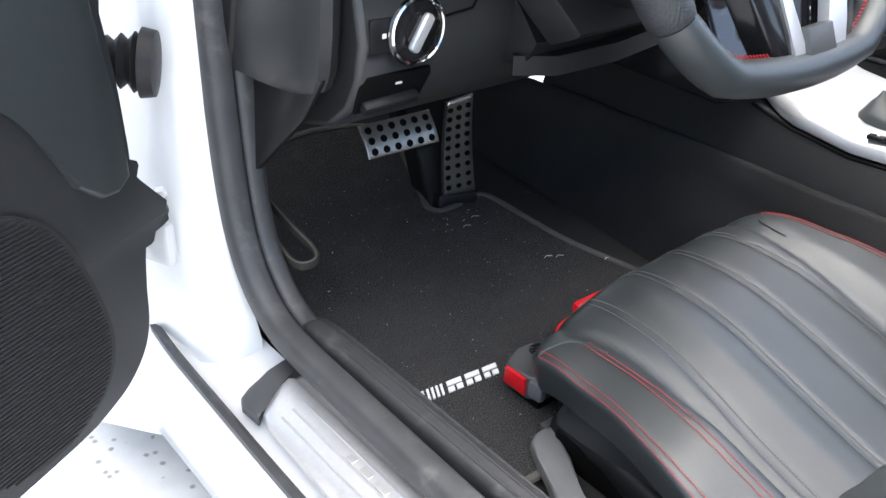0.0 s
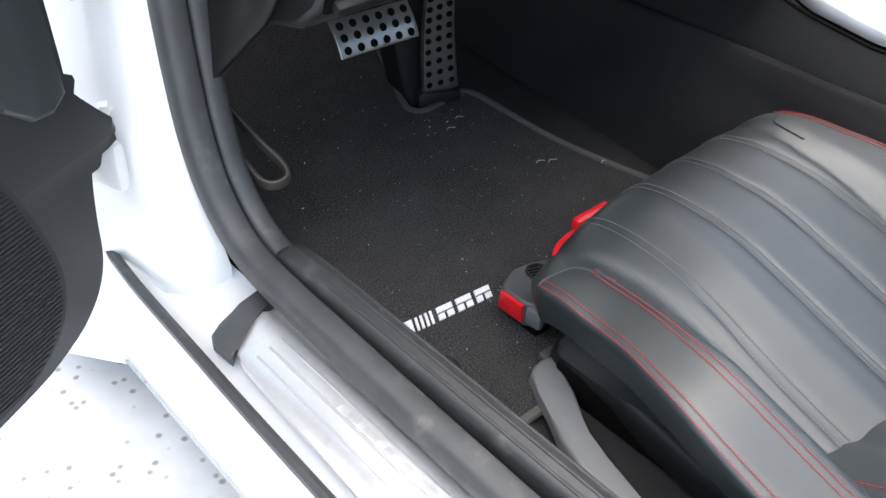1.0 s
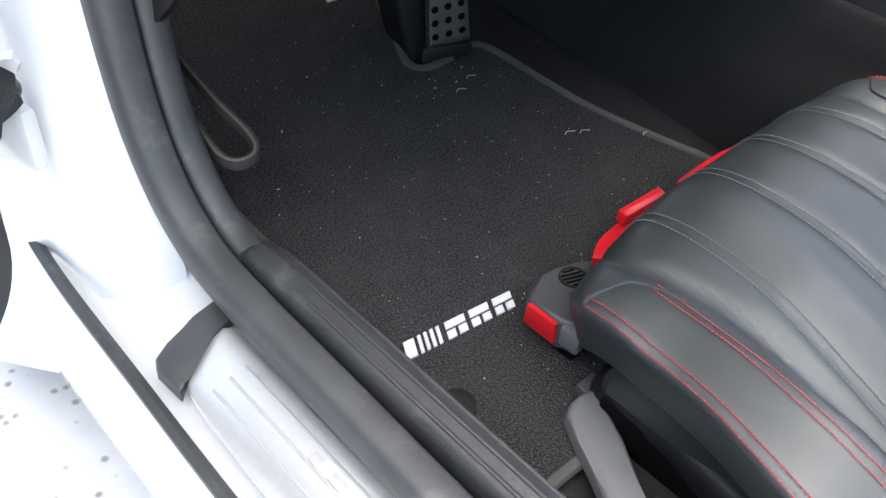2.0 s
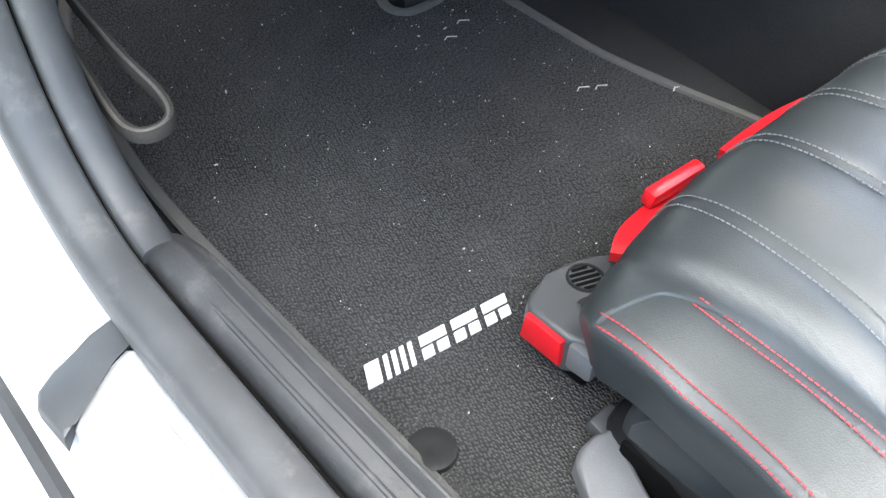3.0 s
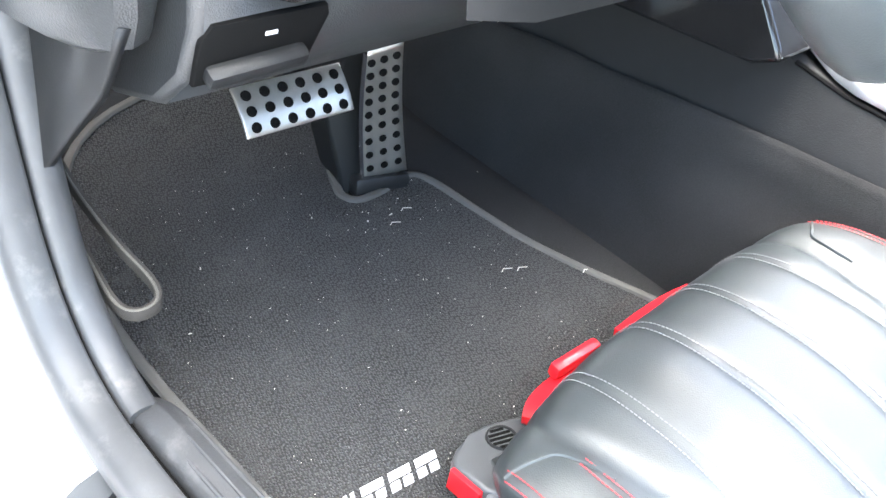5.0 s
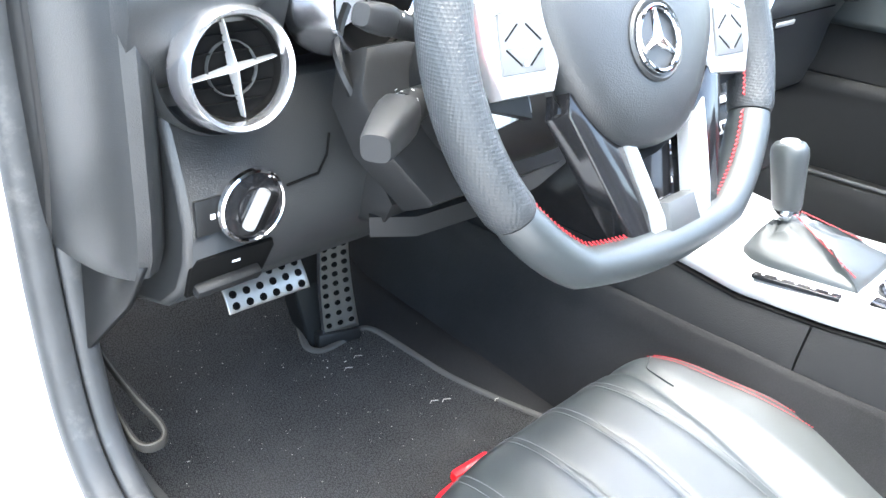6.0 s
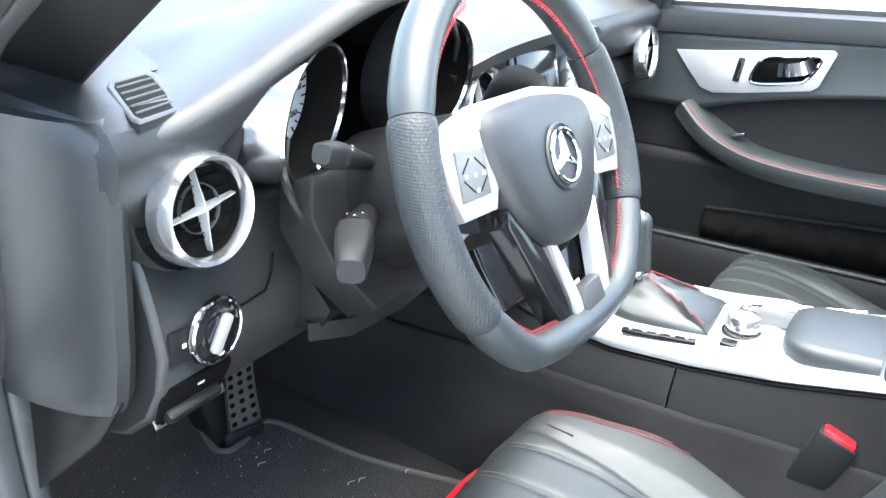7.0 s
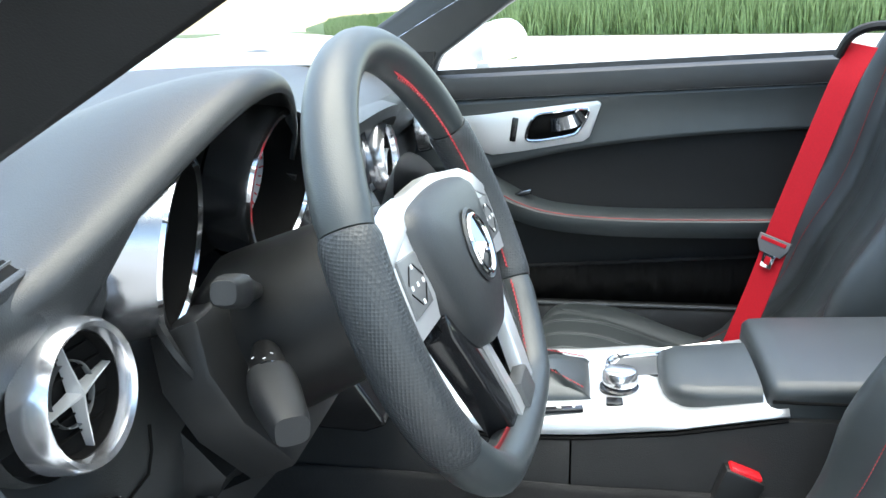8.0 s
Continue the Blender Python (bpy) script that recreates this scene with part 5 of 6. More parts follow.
def build_seat_hardware():
    # front frame of the seat: grey corner piece with vent slots, red reflector and red lift bar
    fr = thing("seat_frame_cover", "grey seat frame corner cover with vent slots and red end", "seat trim", (-0.50, 0.08, 0.35))
    corner = [(-0.499, 0.074), (-0.4995, 0.102), (-0.4955, 0.1085), (-0.487, 0.1130), (-0.473, 0.1155), (-0.456, 0.1160), (-0.436, 0.1090), (-0.422, 0.1000), (-0.422, 0.060), (-0.490, 0.060)]
    part("corner", prism(corner[::-1], 0.026, 0.004, 3, 0.98), GREY, fr, m=Matrix.Translation((0, 0, 0.346)))
    part("end_cap", prism([(-0.015, -0.009), (0.015, -0.009), (0.014, 0.010), (-0.013, 0.010)], 0.004, 0.001), RED, fr, "red plastic end cap", m=Matrix(((0, 0, -1, -0.4985), (-1, 0, 0, 0.0895), (0, 1, 0, 0.3595), (0, 0, 0, 1))))
    vent = part("vent_ring", lathe([(0.0098, 0.0), (0.0100, 0.0012), (0.0112, 0.0014), (0.0118, 0.0)], 24), PLASTIC, fr, "round vent rim", m=Matrix.Translation((-0.4560, 0.0985, 0.3720)))
    for k in range(5):
        w = 2 * math.sqrt(0.0092 ** 2 - ((k - 2) * 0.0038) ** 2)
        part("vent_slot", rbox(w, 0.0022, 0.0012, 0.0003, 1), DARK, vent, "dark vent slot", m=pose(-0.4560 + 0.0012 * (k - 2), 0.0985 + (k - 2) * 0.0036, 0.3723, 0, 0, -20))
    part("side_clip", rbox(0.010, 0.018, 0.020, 0.003), LEVER, fr, "pale grey side clip", m=pose(-0.4945, 0.0640, 0.3600, 0, 0, 4))
    part("foot", rbox(0.060, 0.046, 0.018, 0.004), DARK, fr, "black rail foot", m=Matrix.Translation((-0.462, 0.085, 0.341)))
    bar = thing("seat_adjust_bar", "bright red seat adjustment bar under the cushion front", "adjuster bar", (-0.40, 0.08, 0.35))
    p1 = smooth_path([(-0.436, 0.088, 0.380), (-0.422, 0.0945, 0.385), (-0.392, 0.0965, 0.388), (-0.354, 0.0965, 0.389)], 5)
    part("bar", sweep(p1, [(-0.009, -0.006), (0.009, -0.006), (0.010, 0.002), (0.005, 0.007), (-0.009, 0.005)], size=[0.5] + [1.0] * (len(p1) - 2) + [0.6]), RED, bar)
    part("lever_tab", rbox(0.048, 0.010, 0.013, 0.003), RED, bar, "red lever tab", m=pose(-0.379, 0.1015, 0.401, 10, -2, -3))
    p2 = smooth_path([(-0.318, 0.102, 0.391), (-0.29, 0.103, 0.392), (-0.255, 0.102, 0.393), (-0.222, 0.098, 0.393)], 5)
    part("bar", sweep(p2, [(-0.006, -0.005), (0.006, -0.005), (0.007, 0.001), (0.003, 0.004), (-0.006, 0.003)]), RED, bar)
    part("stop", rbox(0.03, 0.012, 0.012, 0.003), DARK, bar, "black stop", m=Matrix.Translation((-0.336, 0.092, 0.388)))
    part("bracket", rbox(0.26, 0.03, 0.05, 0.004), DARK, bar, "black bracket", m=Matrix.Translation((-0.332, 0.072, 0.358)))
    # side valance with the grey handle
    sv = thing("seat_side_valance", "black seat side valance with grey height lever", "seat trim", (-0.58, -0.1, 0.33))
    sec = lambda y, t, b, o=0.0: [(-0.470 - o, y, b), (-0.506 - o, y, b), (-0.514 - o, y, t - 0.016), (-0.512 - o, y, t - 0.007), (-0.506 - o, y, t - 0.001), (-0.497 - o, y, t), (-0.480 - o, y, t - 0.003)]
    part("valance", loft([sec(0.037, 0.349, 0.325, -0.012), sec(0.032, 0.357, 0.325, -0.007), sec(0.022, 0.362, 0.325, -0.002), sec(0.0, 0.364, 0.325, 0.0), sec(-0.04, 0.364, 0.325, 0.002), sec(-0.08, 0.364, 0.325, 0.008), sec(-0.14, 0.364, 0.325, 0.016), sec(-0.32, 0.364, 0.325, 0.022)]), PLASTIC, sv, angle=60)
    blade = [(-0.5025, 0.0325), (-0.5150, 0.0360), (-0.5260, 0.0352), (-0.5365, 0.0300), (-0.5485, 0.009), (-0.560, -0.015), (-0.572, -0.036), (-0.585, -0.08), (-0.590, -0.15), (-0.572, -0.15), (-0.562, -0.075), (-0.549, -0.049), (-0.522, -0.010)]
    part("lever", prism(blade, 0.012, 0.004, 3, 0.97), LEVER, sv, "light grey plastic height lever", m=Matrix.Translation((0, 0, 0.332)))
    rail = thing("seat_rail", "dark steel seat rail on the floor", "seat rail", (-0.56, -0.15, 0.32))
    part("rail", rbox(0.03, 0.40, 0.035, 0.004), DARK, rail, m=Matrix.Translation((-0.500, -0.18, 0.335)))
    part("end_clip", rbox(0.020, 0.05, 0.012, 0.003), GREY, rail, "grey rail end clip", m=pose(-0.500, 0.02, 0.330, 12, 0, 0))


build_seat_hardware()

# ---- centre console ----
def cz(y):
    """Height of the console's top edge along the car."""
    return float(np.interp(y, [-0.7, -0.32, -0.2, -0.1, 0.0, 0.1, 0.2], [0.585, 0.576, 0.552, 0.540, 0.535, 0.548, 0.585]))


def build_console():
    c = thing("centre_console", "black centre console with satin silver top plate", "console", (0.03, -0.1, 0.33))
    ys = [0.30, 0.2, 0.12, 0.06, 0.0, -0.0835, -0.0855, -0.2, -0.32, -0.72]

    def sec(y):
        t = cz(y) - 0.004
        return [(-0.112, y, 0.470), (-0.100, y, 0.505), (-0.082, y, t), (0.142, y, t), (0.160, y, 0.505), (0.172, y, 0.47), (0.20, y, 0.30), (-0.15, y, 0.30)]
    part("front_side", loft([sec(y) for y in (0.45, 0.3, 0.2, 0.12, 0.06, 0.0, -0.0835)]), INSERT, c, "black console side panel")
    part("rear_side", loft([sec(y) for y in (-0.0860, -0.2, -0.32, -0.72)]), INSERT, c, "black rear console panel")

    def top(u, v):
        y = 0.130 - 0.452 * v
        x0 = -0.080 if v > 0.12 else -0.080 + (0.12 - v) * 0.2
        x = x0 + (0.140 - x0) * u
        e = min(u, 1 - u) * (0.140 - x0)
        crown = 0.024 * (1 - math.exp(-e / 0.010)) * (1 - 0.6 * min(1.0, max(0.0, (-0.175 - y) / 0.04)))
        return (x, y, cz(y) + 0.001 + crown * (0.95 if y < 0.03 else 1.0))
    part("top_plate", grid(top, 30, 40), SILVER, c, "satin silver console plate", solid=0.004)
    part("plate_shadow_gap", tube([(-0.0815, y, cz(y) - 0.003) for y in (0.13, 0.08, 0.0, -0.1, -0.2, -0.32)], 0.0022, 6), DARK, c)
    part("plate_joint", tube([top(0.62 - 0.10 * k, 0.16 + 0.012 * k) for k in range(5)], 0.0009, 5), DARK, c)

    g = thing("gear_selector", "leather-topped gear selector with chrome collar and red-stitched boot", "gear selector", (0.02, -0.04, 0.56))
    base = [(-0.042, 0.010), (0.0, 0.030), (0.085, 0.036), (0.094, 0.025), (0.070, -0.095), (0.060, -0.104), (-0.030, -0.106), (-0.040, -0.098)]
    cx, cy = 0.014, -0.004
    secs = []
    for f, z in ((1.0, 0.559), (1.0, 0.566), (0.93, 0.572), (0.74, 0.578), (0.58, 0.586), (0.42, 0.590), (0.26, 0.595), (0.20, 0.600)):
        ring = smooth_path([(cx + (x - cx) * f, cy + (y - cy) * f, z) for x, y in base], 4, True)
        secs.append([Vector((p.x, p.y, p.z + (0.007 * math.sin(k * 1.3 + f * 9) * math.sin(math.pi * min(1, f)) if 0.2 < f < 0.95 else 0))) for k, p in enumerate(ring)])
    part("boot", loft(secs), LEATHER, g, "creased black leather boot", angle=70)
    for a, b in (((0.060, -0.096), (0.020, -0.008)), ((0.084, 0.020), (0.022, 0.004)), ((-0.030, -0.096), (0.004, -0.010))):
        path = [(a[0] + (b[0] - a[0]) * t, a[1] + (b[1] - a[1]) * t, 0.572 + 0.030 * t + 0.006) for t in [k / 20 for k in range(21)]]
        part("boot_stitching", stitches(path, 0.005, 0.0035, 0.0008), REDTHREAD, g, "red boot stitching")
    m = frame_of((0.012, 0.002, 0.598), (-0.02, 0.17, 1.0), (0, 1, 0))
    part("collar", lathe([(0.0135, 0.0), (0.0150, 0.002), (0.0155, 0.009), (0.0145, 0.012), (0.0, 0.012)], 28), CHROME, g, "chrome collar", m=m)
    part("knob", lathe([(0.0140, 0.011), (0.0152, 0.016), (0.0162, 0.035), (0.0178, 0.058), (0.0190, 0.072), (0.0182, 0.080), (0.0150, 0.0855), (0.008, 0.088), (0.0, 0.088)], 32), LEATHER, g, "black leather selector knob", m=m @ Matrix.Diagonal((0.98, 1.10, 1, 1)))
    part("knob_cap", lathe([(0.0, 0.0895), (0.009, 0.089), (0.011, 0.087), (0.0, 0.086)], 24), SILVER, g, "silver knob cap", m=m)

    q = thing("selector_display", "black gear indicator strip with pale marks", "indicator", (-0.065, -0.05, 0.559))
    p0, p1 = Vector((-0.069, -0.008, cz(-0.008) + 0.0225)), Vector((-0.060, -0.098, cz(-0.098) + 0.0235))
    part("strip", sweep([p0, (p0 + p1) / 2, p1], [(-0.0055, -0.002), (0.0055, -0.002), (0.0055, 0.0028), (-0.0055, 0.0028)]), GLOSS, q, bevel=0.001)
    for k in range(5):
        p = p0 + (p1 - p0) * (0.12 + 0.19 * k) + Vector((0, 0, 0.0034))
        part("mark", rbox(0.0028, 0.0030 + 0.002 * (k % 2), 0.0004, 0), WHITE, q, "white mark", m=Matrix.Translation(p))

    k = thing("rotary_controller", "ribbed silver rotary menu controller", "controller knob", (-0.012, -0.141, 0.56))
    m = Matrix.Translation((-0.012, -0.141, 0.5695)) @ Matrix.Diagonal((1, 1, 1.25, 1))
    part("base", lathe([(0.0, 0.004), (0.021, 0.004), (0.024, 0.002), (0.0245, -0.004), (0.0, -0.004)], 32), GLOSS, k, "gloss black base ring", m=m)
    rim = []
    bm = bmesh.new()
    n = 48
    for r, z in ((0.0190, 0.004), (0.0205, 0.007), (0.0205, 0.016), (0.0185, 0.019), (0.012, 0.0205), (0.0, 0.0205)):
        rim.append([bm.verts.new(((r + (0.0006 if (j % 2 and 0.005 < z < 0.017) else 0)) * math.cos(2 * math.pi * j / n), (r + (0.0006 if (j % 2 and 0.005 < z < 0.017) else 0)) * math.sin(2 * math.pi * j / n), z)) for j in range(n)])
    for a, b in zip(rim, rim[1:]):
        for j in range(n):
            bm.faces.new((a[j], a[(j + 1) % n], b[(j + 1) % n], b[j]))
    bmesh.ops.remove_doubles(bm, verts=bm.verts, dist=1e-7)
    part("knob", bm, POLISHED, k, "ribbed silver knob", m=m)
    part("back_button", rbox(0.018, 0.020, 0.006, 0.002), GLOSS, k, "small black key", m=Matrix.Translation((-0.048, -0.134, 0.568)))

    h = thing("cup_holder", "recessed cup holder with chrome rail", "cup holder", (0.07, -0.19, 0.55))
    rail = smooth_path([(0.030, -0.142, 0.571), (0.046, -0.128, 0.572), (0.074, -0.142, 0.5735), (0.084, -0.20, 0.580), (0.086, -0.27, 0.592)], 6)
    part("rail", tube(rail, 0.0042, 8), CHROME, h, "chrome rail")
    part("tray", prism([(0.018, -0.152), (0.046, -0.134), (0.072, -0.146), (0.078, -0.24), (0.018, -0.24)], 0.003, 0.001), GREY, h, "grey tray", m=pose(0, 0, 0.5555, -5.5, 0, 0))

    a = thing("armrest", "padded black leather centre armrest box", "armrest", (0.03, -0.42, 0.57))
    def pad(rows, foot):
        secs = []
        for x0, x1, y, z in rows:
            r = min(0.014, (z - foot) * 0.6)
            side = [(x0 + r * (1 - math.cos(t)), z - r * (1 - math.sin(t))) for t in (0.0, 0.35, 0.75, 1.15, 1.57)]
            far = [(x1 - (px - x0), pz) for px, pz in side[::-1]]
            mid = [(x0 + (x1 - x0) * f, z + 0.003 * math.sin(math.pi * f)) for f in (0.3, 0.5, 0.7)]
            secs.append([(px, y, pz) for px, pz in [(x0 + 0.002, foot)] + side + mid + far + [(x1 - 0.002, foot)]])
        return loft(secs)
    fp = pad(((-0.006, 0.066, -0.188, 0.574), (-0.026, 0.078, -0.191, 0.581), (-0.040, 0.084, -0.198, 0.586), (-0.049, 0.088, -0.212, 0.590), (-0.054, 0.09, -0.235, 0.592), (-0.058, 0.092, -0.297, 0.597)), 0.552)
    part("front_pad", fp, LEATHER, a, "black leather front pad", angle=60)
    rp = pad(((-0.060, 0.130, -0.301, 0.600), (-0.068, 0.137, -0.303, 0.607), (-0.073, 0.141, -0.310, 0.611), (-0.074, 0.142, -0.33, 0.613), (-0.076, 0.145, -0.66, 0.628)), 0.566)
    part("rear_lid", rp, LEATHER, a, "black leather armrest lid", angle=60)
    part("lid_seam", tube([(-0.0755, -0.303, 0.592), (-0.078, -0.33, 0.593), (-0.079, -0.64, 0.598)], 0.0018, 6), DARK, a)

    b = thing("belt_buckle", "black seat belt buckle with red release key", "belt buckle", (-0.10, -0.275, 0.42))
    m = pose(-0.106, -0.260, 0.480, 20, 4, 0) @ Matrix.Diagonal((0.85, 0.82, 1, 1))
    part("body", rbox(0.034, 0.056, 0.085, 0.006), PLASTIC, b, m=m)
    part("release_key", rbox(0.024, 0.044, 0.014, 0.003), RED, b, "red release key", m=m @ Matrix.Translation((-0.001, 0.0, 0.039)))
    part("stem", rbox(0.02, 0.03, 0.10, 0.004), DARK, b, "black stem", m=pose(-0.10, -0.29, 0.40, 14, 4, 0))


build_console()


# ---- passenger door ----
def bz(y):
    return 0.879 + (0.186 - y) * 0.043


def card_line(y):
    return 0.697 + 0.100 * (1 - math.exp(-max(0.0, 0.11 - y) / 0.30))


def build_passenger_door():
    d = thing("passenger_door", "closed black leather-lined passenger door with silver handle plate", "car door", (0.69, -0.2, 0.30))
    ys = [0.36, 0.30, 0.2, 0.1, 0.0, -0.1, -0.3, -0.6, -0.95]
    part("belt_trim", loft([[(0.664, y, bz(y) - 0.046), (0.660, y, bz(y) - 0.030), (0.664, y, bz(y) - 0.006), (0.676, y, bz(y)), (0.74, y, bz(y) - 0.004), (0.74, y, bz(y) - 0.05)] for y in ys]), DASH, d, "black door top trim")
    part("window_seal", loft([[(0.708, y, bz(y) - 0.002), (0.708, y, bz(y) + 0.007), (0.722, y, bz(y) + 0.007), (0.722, y, bz(y) - 0.002)] for y in ys]), RUBBER, d, "black window seal")
    # middle card, dished between trim and armrest
    def card_top(u, v):
        y = 0.36 - 1.31 * u
        z0, z1 = card_line(y) - 0.004, bz(y) - 0.048
        return (0.672 + 0.004 * math.sin(v * 3.1) + max(0.0, y - 0.13) * 0.05, y, z0 + (z1 - z0) * v)

    def card_low(u, v):
        y = 0.36 - 1.31 * u
        z0, z1 = 0.60, card_line(y)
        return (0.686 + 0.005 * math.sin(v * 3.1) + max(0.0, y - 0.13) * 0.05, y, z0 + (z1 - z0) * v)
    part("door_card", grid(card_top, 60, 12), LEATHER, d, "black leather door card", solid=0.004)
    part("door_insert", grid(card_low, 60, 16), INSERT, d, "matt black recessed door insert", solid=0.004)
    crease = [(0.679, y, card_line(y) - 0.004) for y in np.linspace(0.10, -0.9, 60)]
    part("card_piping", tube([Vector(p) for p in crease], 0.0022, 6), LEATHER, d)
    plate = [(0.165, 0.800), (0.10, 0.806), (-0.113, 0.832), (-0.120, 0.826), (-0.100, 0.765), (-0.088, 0.756), (0.03, 0.736), (0.085, 0.728), (0.110, 0.736), (0.140, 0.770)]
    pl = prism([(-y, z) for y, z in plate], 0.007, 0.002)
    M = Matrix(((0, 0, -1, 0.670), (-1, 0, 0, 0), (0, 1, 0, 0), (0, 0, 0, 1)))
    hp = part("handle_plate", pl, SILVER, d, "satin silver handle plate", m=M)
    ring = smooth_path([(0.661, 0.020, 0.764), (0.661, 0.004, 0.803), (0.661, -0.03, 0.812), (0.661, -0.085, 0.818), (0.661, -0.096, 0.810), (0.661, -0.078, 0.776), (0.661, -0.06, 0.767), (0.661, 0.0, 0.757)], 5, True)
    part("handle_rim", tube(ring, 0.0035, 8, True, up=(1, 0, 0)), CHROME, hp, "chrome handle surround")
    cup = bmesh.new()
    cv = [cup.verts.new(Vector((0.6622, p.y, p.z))) for p in ring]
    cup.faces.new(cv)
    part("handle_recess", cup, DARK, hp, "dark handle recess", solid=0.001)
    part("handle_lever", sweep(smooth_path([(0.656, -0.085, 0.808), (0.652, -0.07, 0.797), (0.652, -0.045, 0.790), (0.656, -0.028, 0.788)], 5), [(-0.004, -0.012), (0.004, -0.012), (0.005, 0.012), (-0.004, 0.012)]), CHROME, hp, "chrome release lever")
    part("lock_switch", rbox(0.006, 0.012, 0.046, 0.002), GLOSS, hp, "black lock switch", m=pose(0.661, 0.043, 0.778, 8, 0, 0))
    # armrest
    arm = smooth_path([(0.668, 0.130, 0.700), (0.650, 0.090, 0.668), (0.632, 0.040, 0.642), (0.620, -0.03, 0.624), (0.614, -0.14, 0.616), (0.612, -0.30, 0.616), (0.612, -0.55, 0.622), (0.62, -0.9, 0.63)], 6)
    part("armrest", sweep(arm, [(-0.070, -0.014), (-0.02, -0.034), (0.012, -0.028), (0.022, -0.012), (0.020, 0.004), (0.008, 0.012), (-0.070, 0.008)]), LEATHER, d, "black leather armrest")
    st = [p + Vector((-0.016, 0, 0.0075)) for p in arm]
    part("armrest_stitching", stitches(st, 0.0045, 0.0034, 0.0009), REDTHREAD, d, "red armrest stitching")
    part("window_switch", rbox(0.02, 0.045, 0.008, 0.003), GLOSS, d, "black window switch", m=pose(0.655, 0.03, 0.654, -16, 0, 0))
    part("switch_edge", rbox(0.004, 0.030, 0.004, 0.001), CHROME, d, "chrome switch edge", m=pose(0.650, 0.024, 0.659, -16, 0, 0))
    # lower card with ruched pocket
    def low(u, v):
        y = 0.36 - 1.31 * u
        return (0.672 - 0.004 * math.sin(v * 3.1), y, 0.33 + 0.275 * v)
    part("lower_card", grid(low, 30, 10), PLASTIC, d, "black lower door panel", solid=0.004)
    def pocket(u, v):
        y = 0.06 - 0.62 * u
        z = 0.44 + (0.505 + 0.045 * u - 0.44) * v
        puck = 0.0045 * noise.noise((y * 55, v * 2.2, 1.0)) + 0.002 * noise.noise((y * 160, v * 4, 2.0))
        return (0.655 - 0.016 * math.sin(math.pi * min(1, v * 1.1)) + puck, y, z)
    part("map_pocket", grid(pocket, 160, 14), DARK, d, "ruched black fabric map pocket", solid=0.002)
    part("pocket_hem", tube([Vector(pocket(k / 120, 1.0)) for k in range(121)], 0.0035, 6), CARPET, d, "gathered elastic hem")
    part("outer_skin", rbox(0.03, 1.3, 0.60, 0.01), PAINT, d, "white outer door skin", m=Matrix.Translation((0.765, -0.30, 0.57)))
    sl = thing("passenger_sill", "black passenger sill trim with grey strip", "sill trim", (0.62, -0.2, 0.30))
    part("cover", loft([[(0.60, y, 0.30), (0.60, y, 0.415), (0.612, y, 0.440), (0.635, y, 0.446), (0.665, y, 0.44), (0.665, y, 0.30)] for y in (0.5, 0.2, -0.2, -0.9)]), PLASTIC, sl)
    part("strip", tube([(0.618, y, 0.446) for y in (0.3, 0.1, -0.2, -0.6)], 0.004, 8), GREY, sl, "grey edge strip")


build_passenger_door()


def build_belt():
    b = thing("seat_belt", "bright red seat belt hanging over the passenger seat", "seat belt", (0.50, -0.40, 0.45))
    pts = [(0.545, -0.535, 0.935), (0.53, -0.505, 0.875), (0.515, -0.465, 0.76), (0.502, -0.425, 0.64), (0.497, -0.405, 0.565), (0.490, -0.375, 0.47), (0.49, -0.36, 0.42)]
    path = smooth_path(pts, 8)
    secs = []
    for i, p in enumerate(path):
        tw = Vector((0.70, 0.72, 0.16)).normalized() * 0.0235
        nn = Vector((-0.72, 0.70, 0)).normalized() * 0.0009
        secs.append([p - tw - nn, p + tw - nn, p + tw + nn, p - tw + nn])
    part("webbing", loft(secs), REDWEB, b)
    ax, up = Vector((-0.70, -0.72, -0.16)).normalized(), Vector((0.08, -0.24, 0.97)).normalized()
    face = ax.cross(up).normalized()
    up = face.cross(ax)
    M = Matrix((ax, up, face)).transposed().to_4x4()
    M.translation = path[27] + face * 0.004
    tg = part("tongue_cover", prism([(-0.030, -0.004), (-0.020, -0.020), (0.020, -0.020), (0.030, -0.004), (0.030, 0.010), (-0.030, 0.010)], 0.005, 0.002), LEVER, b, "grey tongue cover", m=M)
    part("tongue_slot", rbox(0.048, 0.006, 0.002, 0.0005), REDWEB, tg, m=M @ Matrix.Translation((0, 0.003, 0.0055)))
    part("tongue", prism([(-0.012, 0.0), (-0.010, -0.026), (0.010, -0.026), (0.012, 0.0)], 0.0025, 0.0006), CHROME, tg, "chrome belt tongue", m=M @ Matrix.Translation((0, -0.018, 0.001)))
    part("tongue_hole", rbox(0.010, 0.014, 0.001, 0), REDWEB, tg, "slot in the tongue", m=M @ Matrix.Translation((0, -0.031, 0.0038)))
    part("belt_guide", tube(smooth_path([(0.56, -0.50, 0.915), (0.55, -0.515, 0.95), (0.545, -0.55, 0.965), (0.55, -0.60, 0.96)], 5), 0.008, 8), PLASTIC, b, "black belt guide")


build_belt()


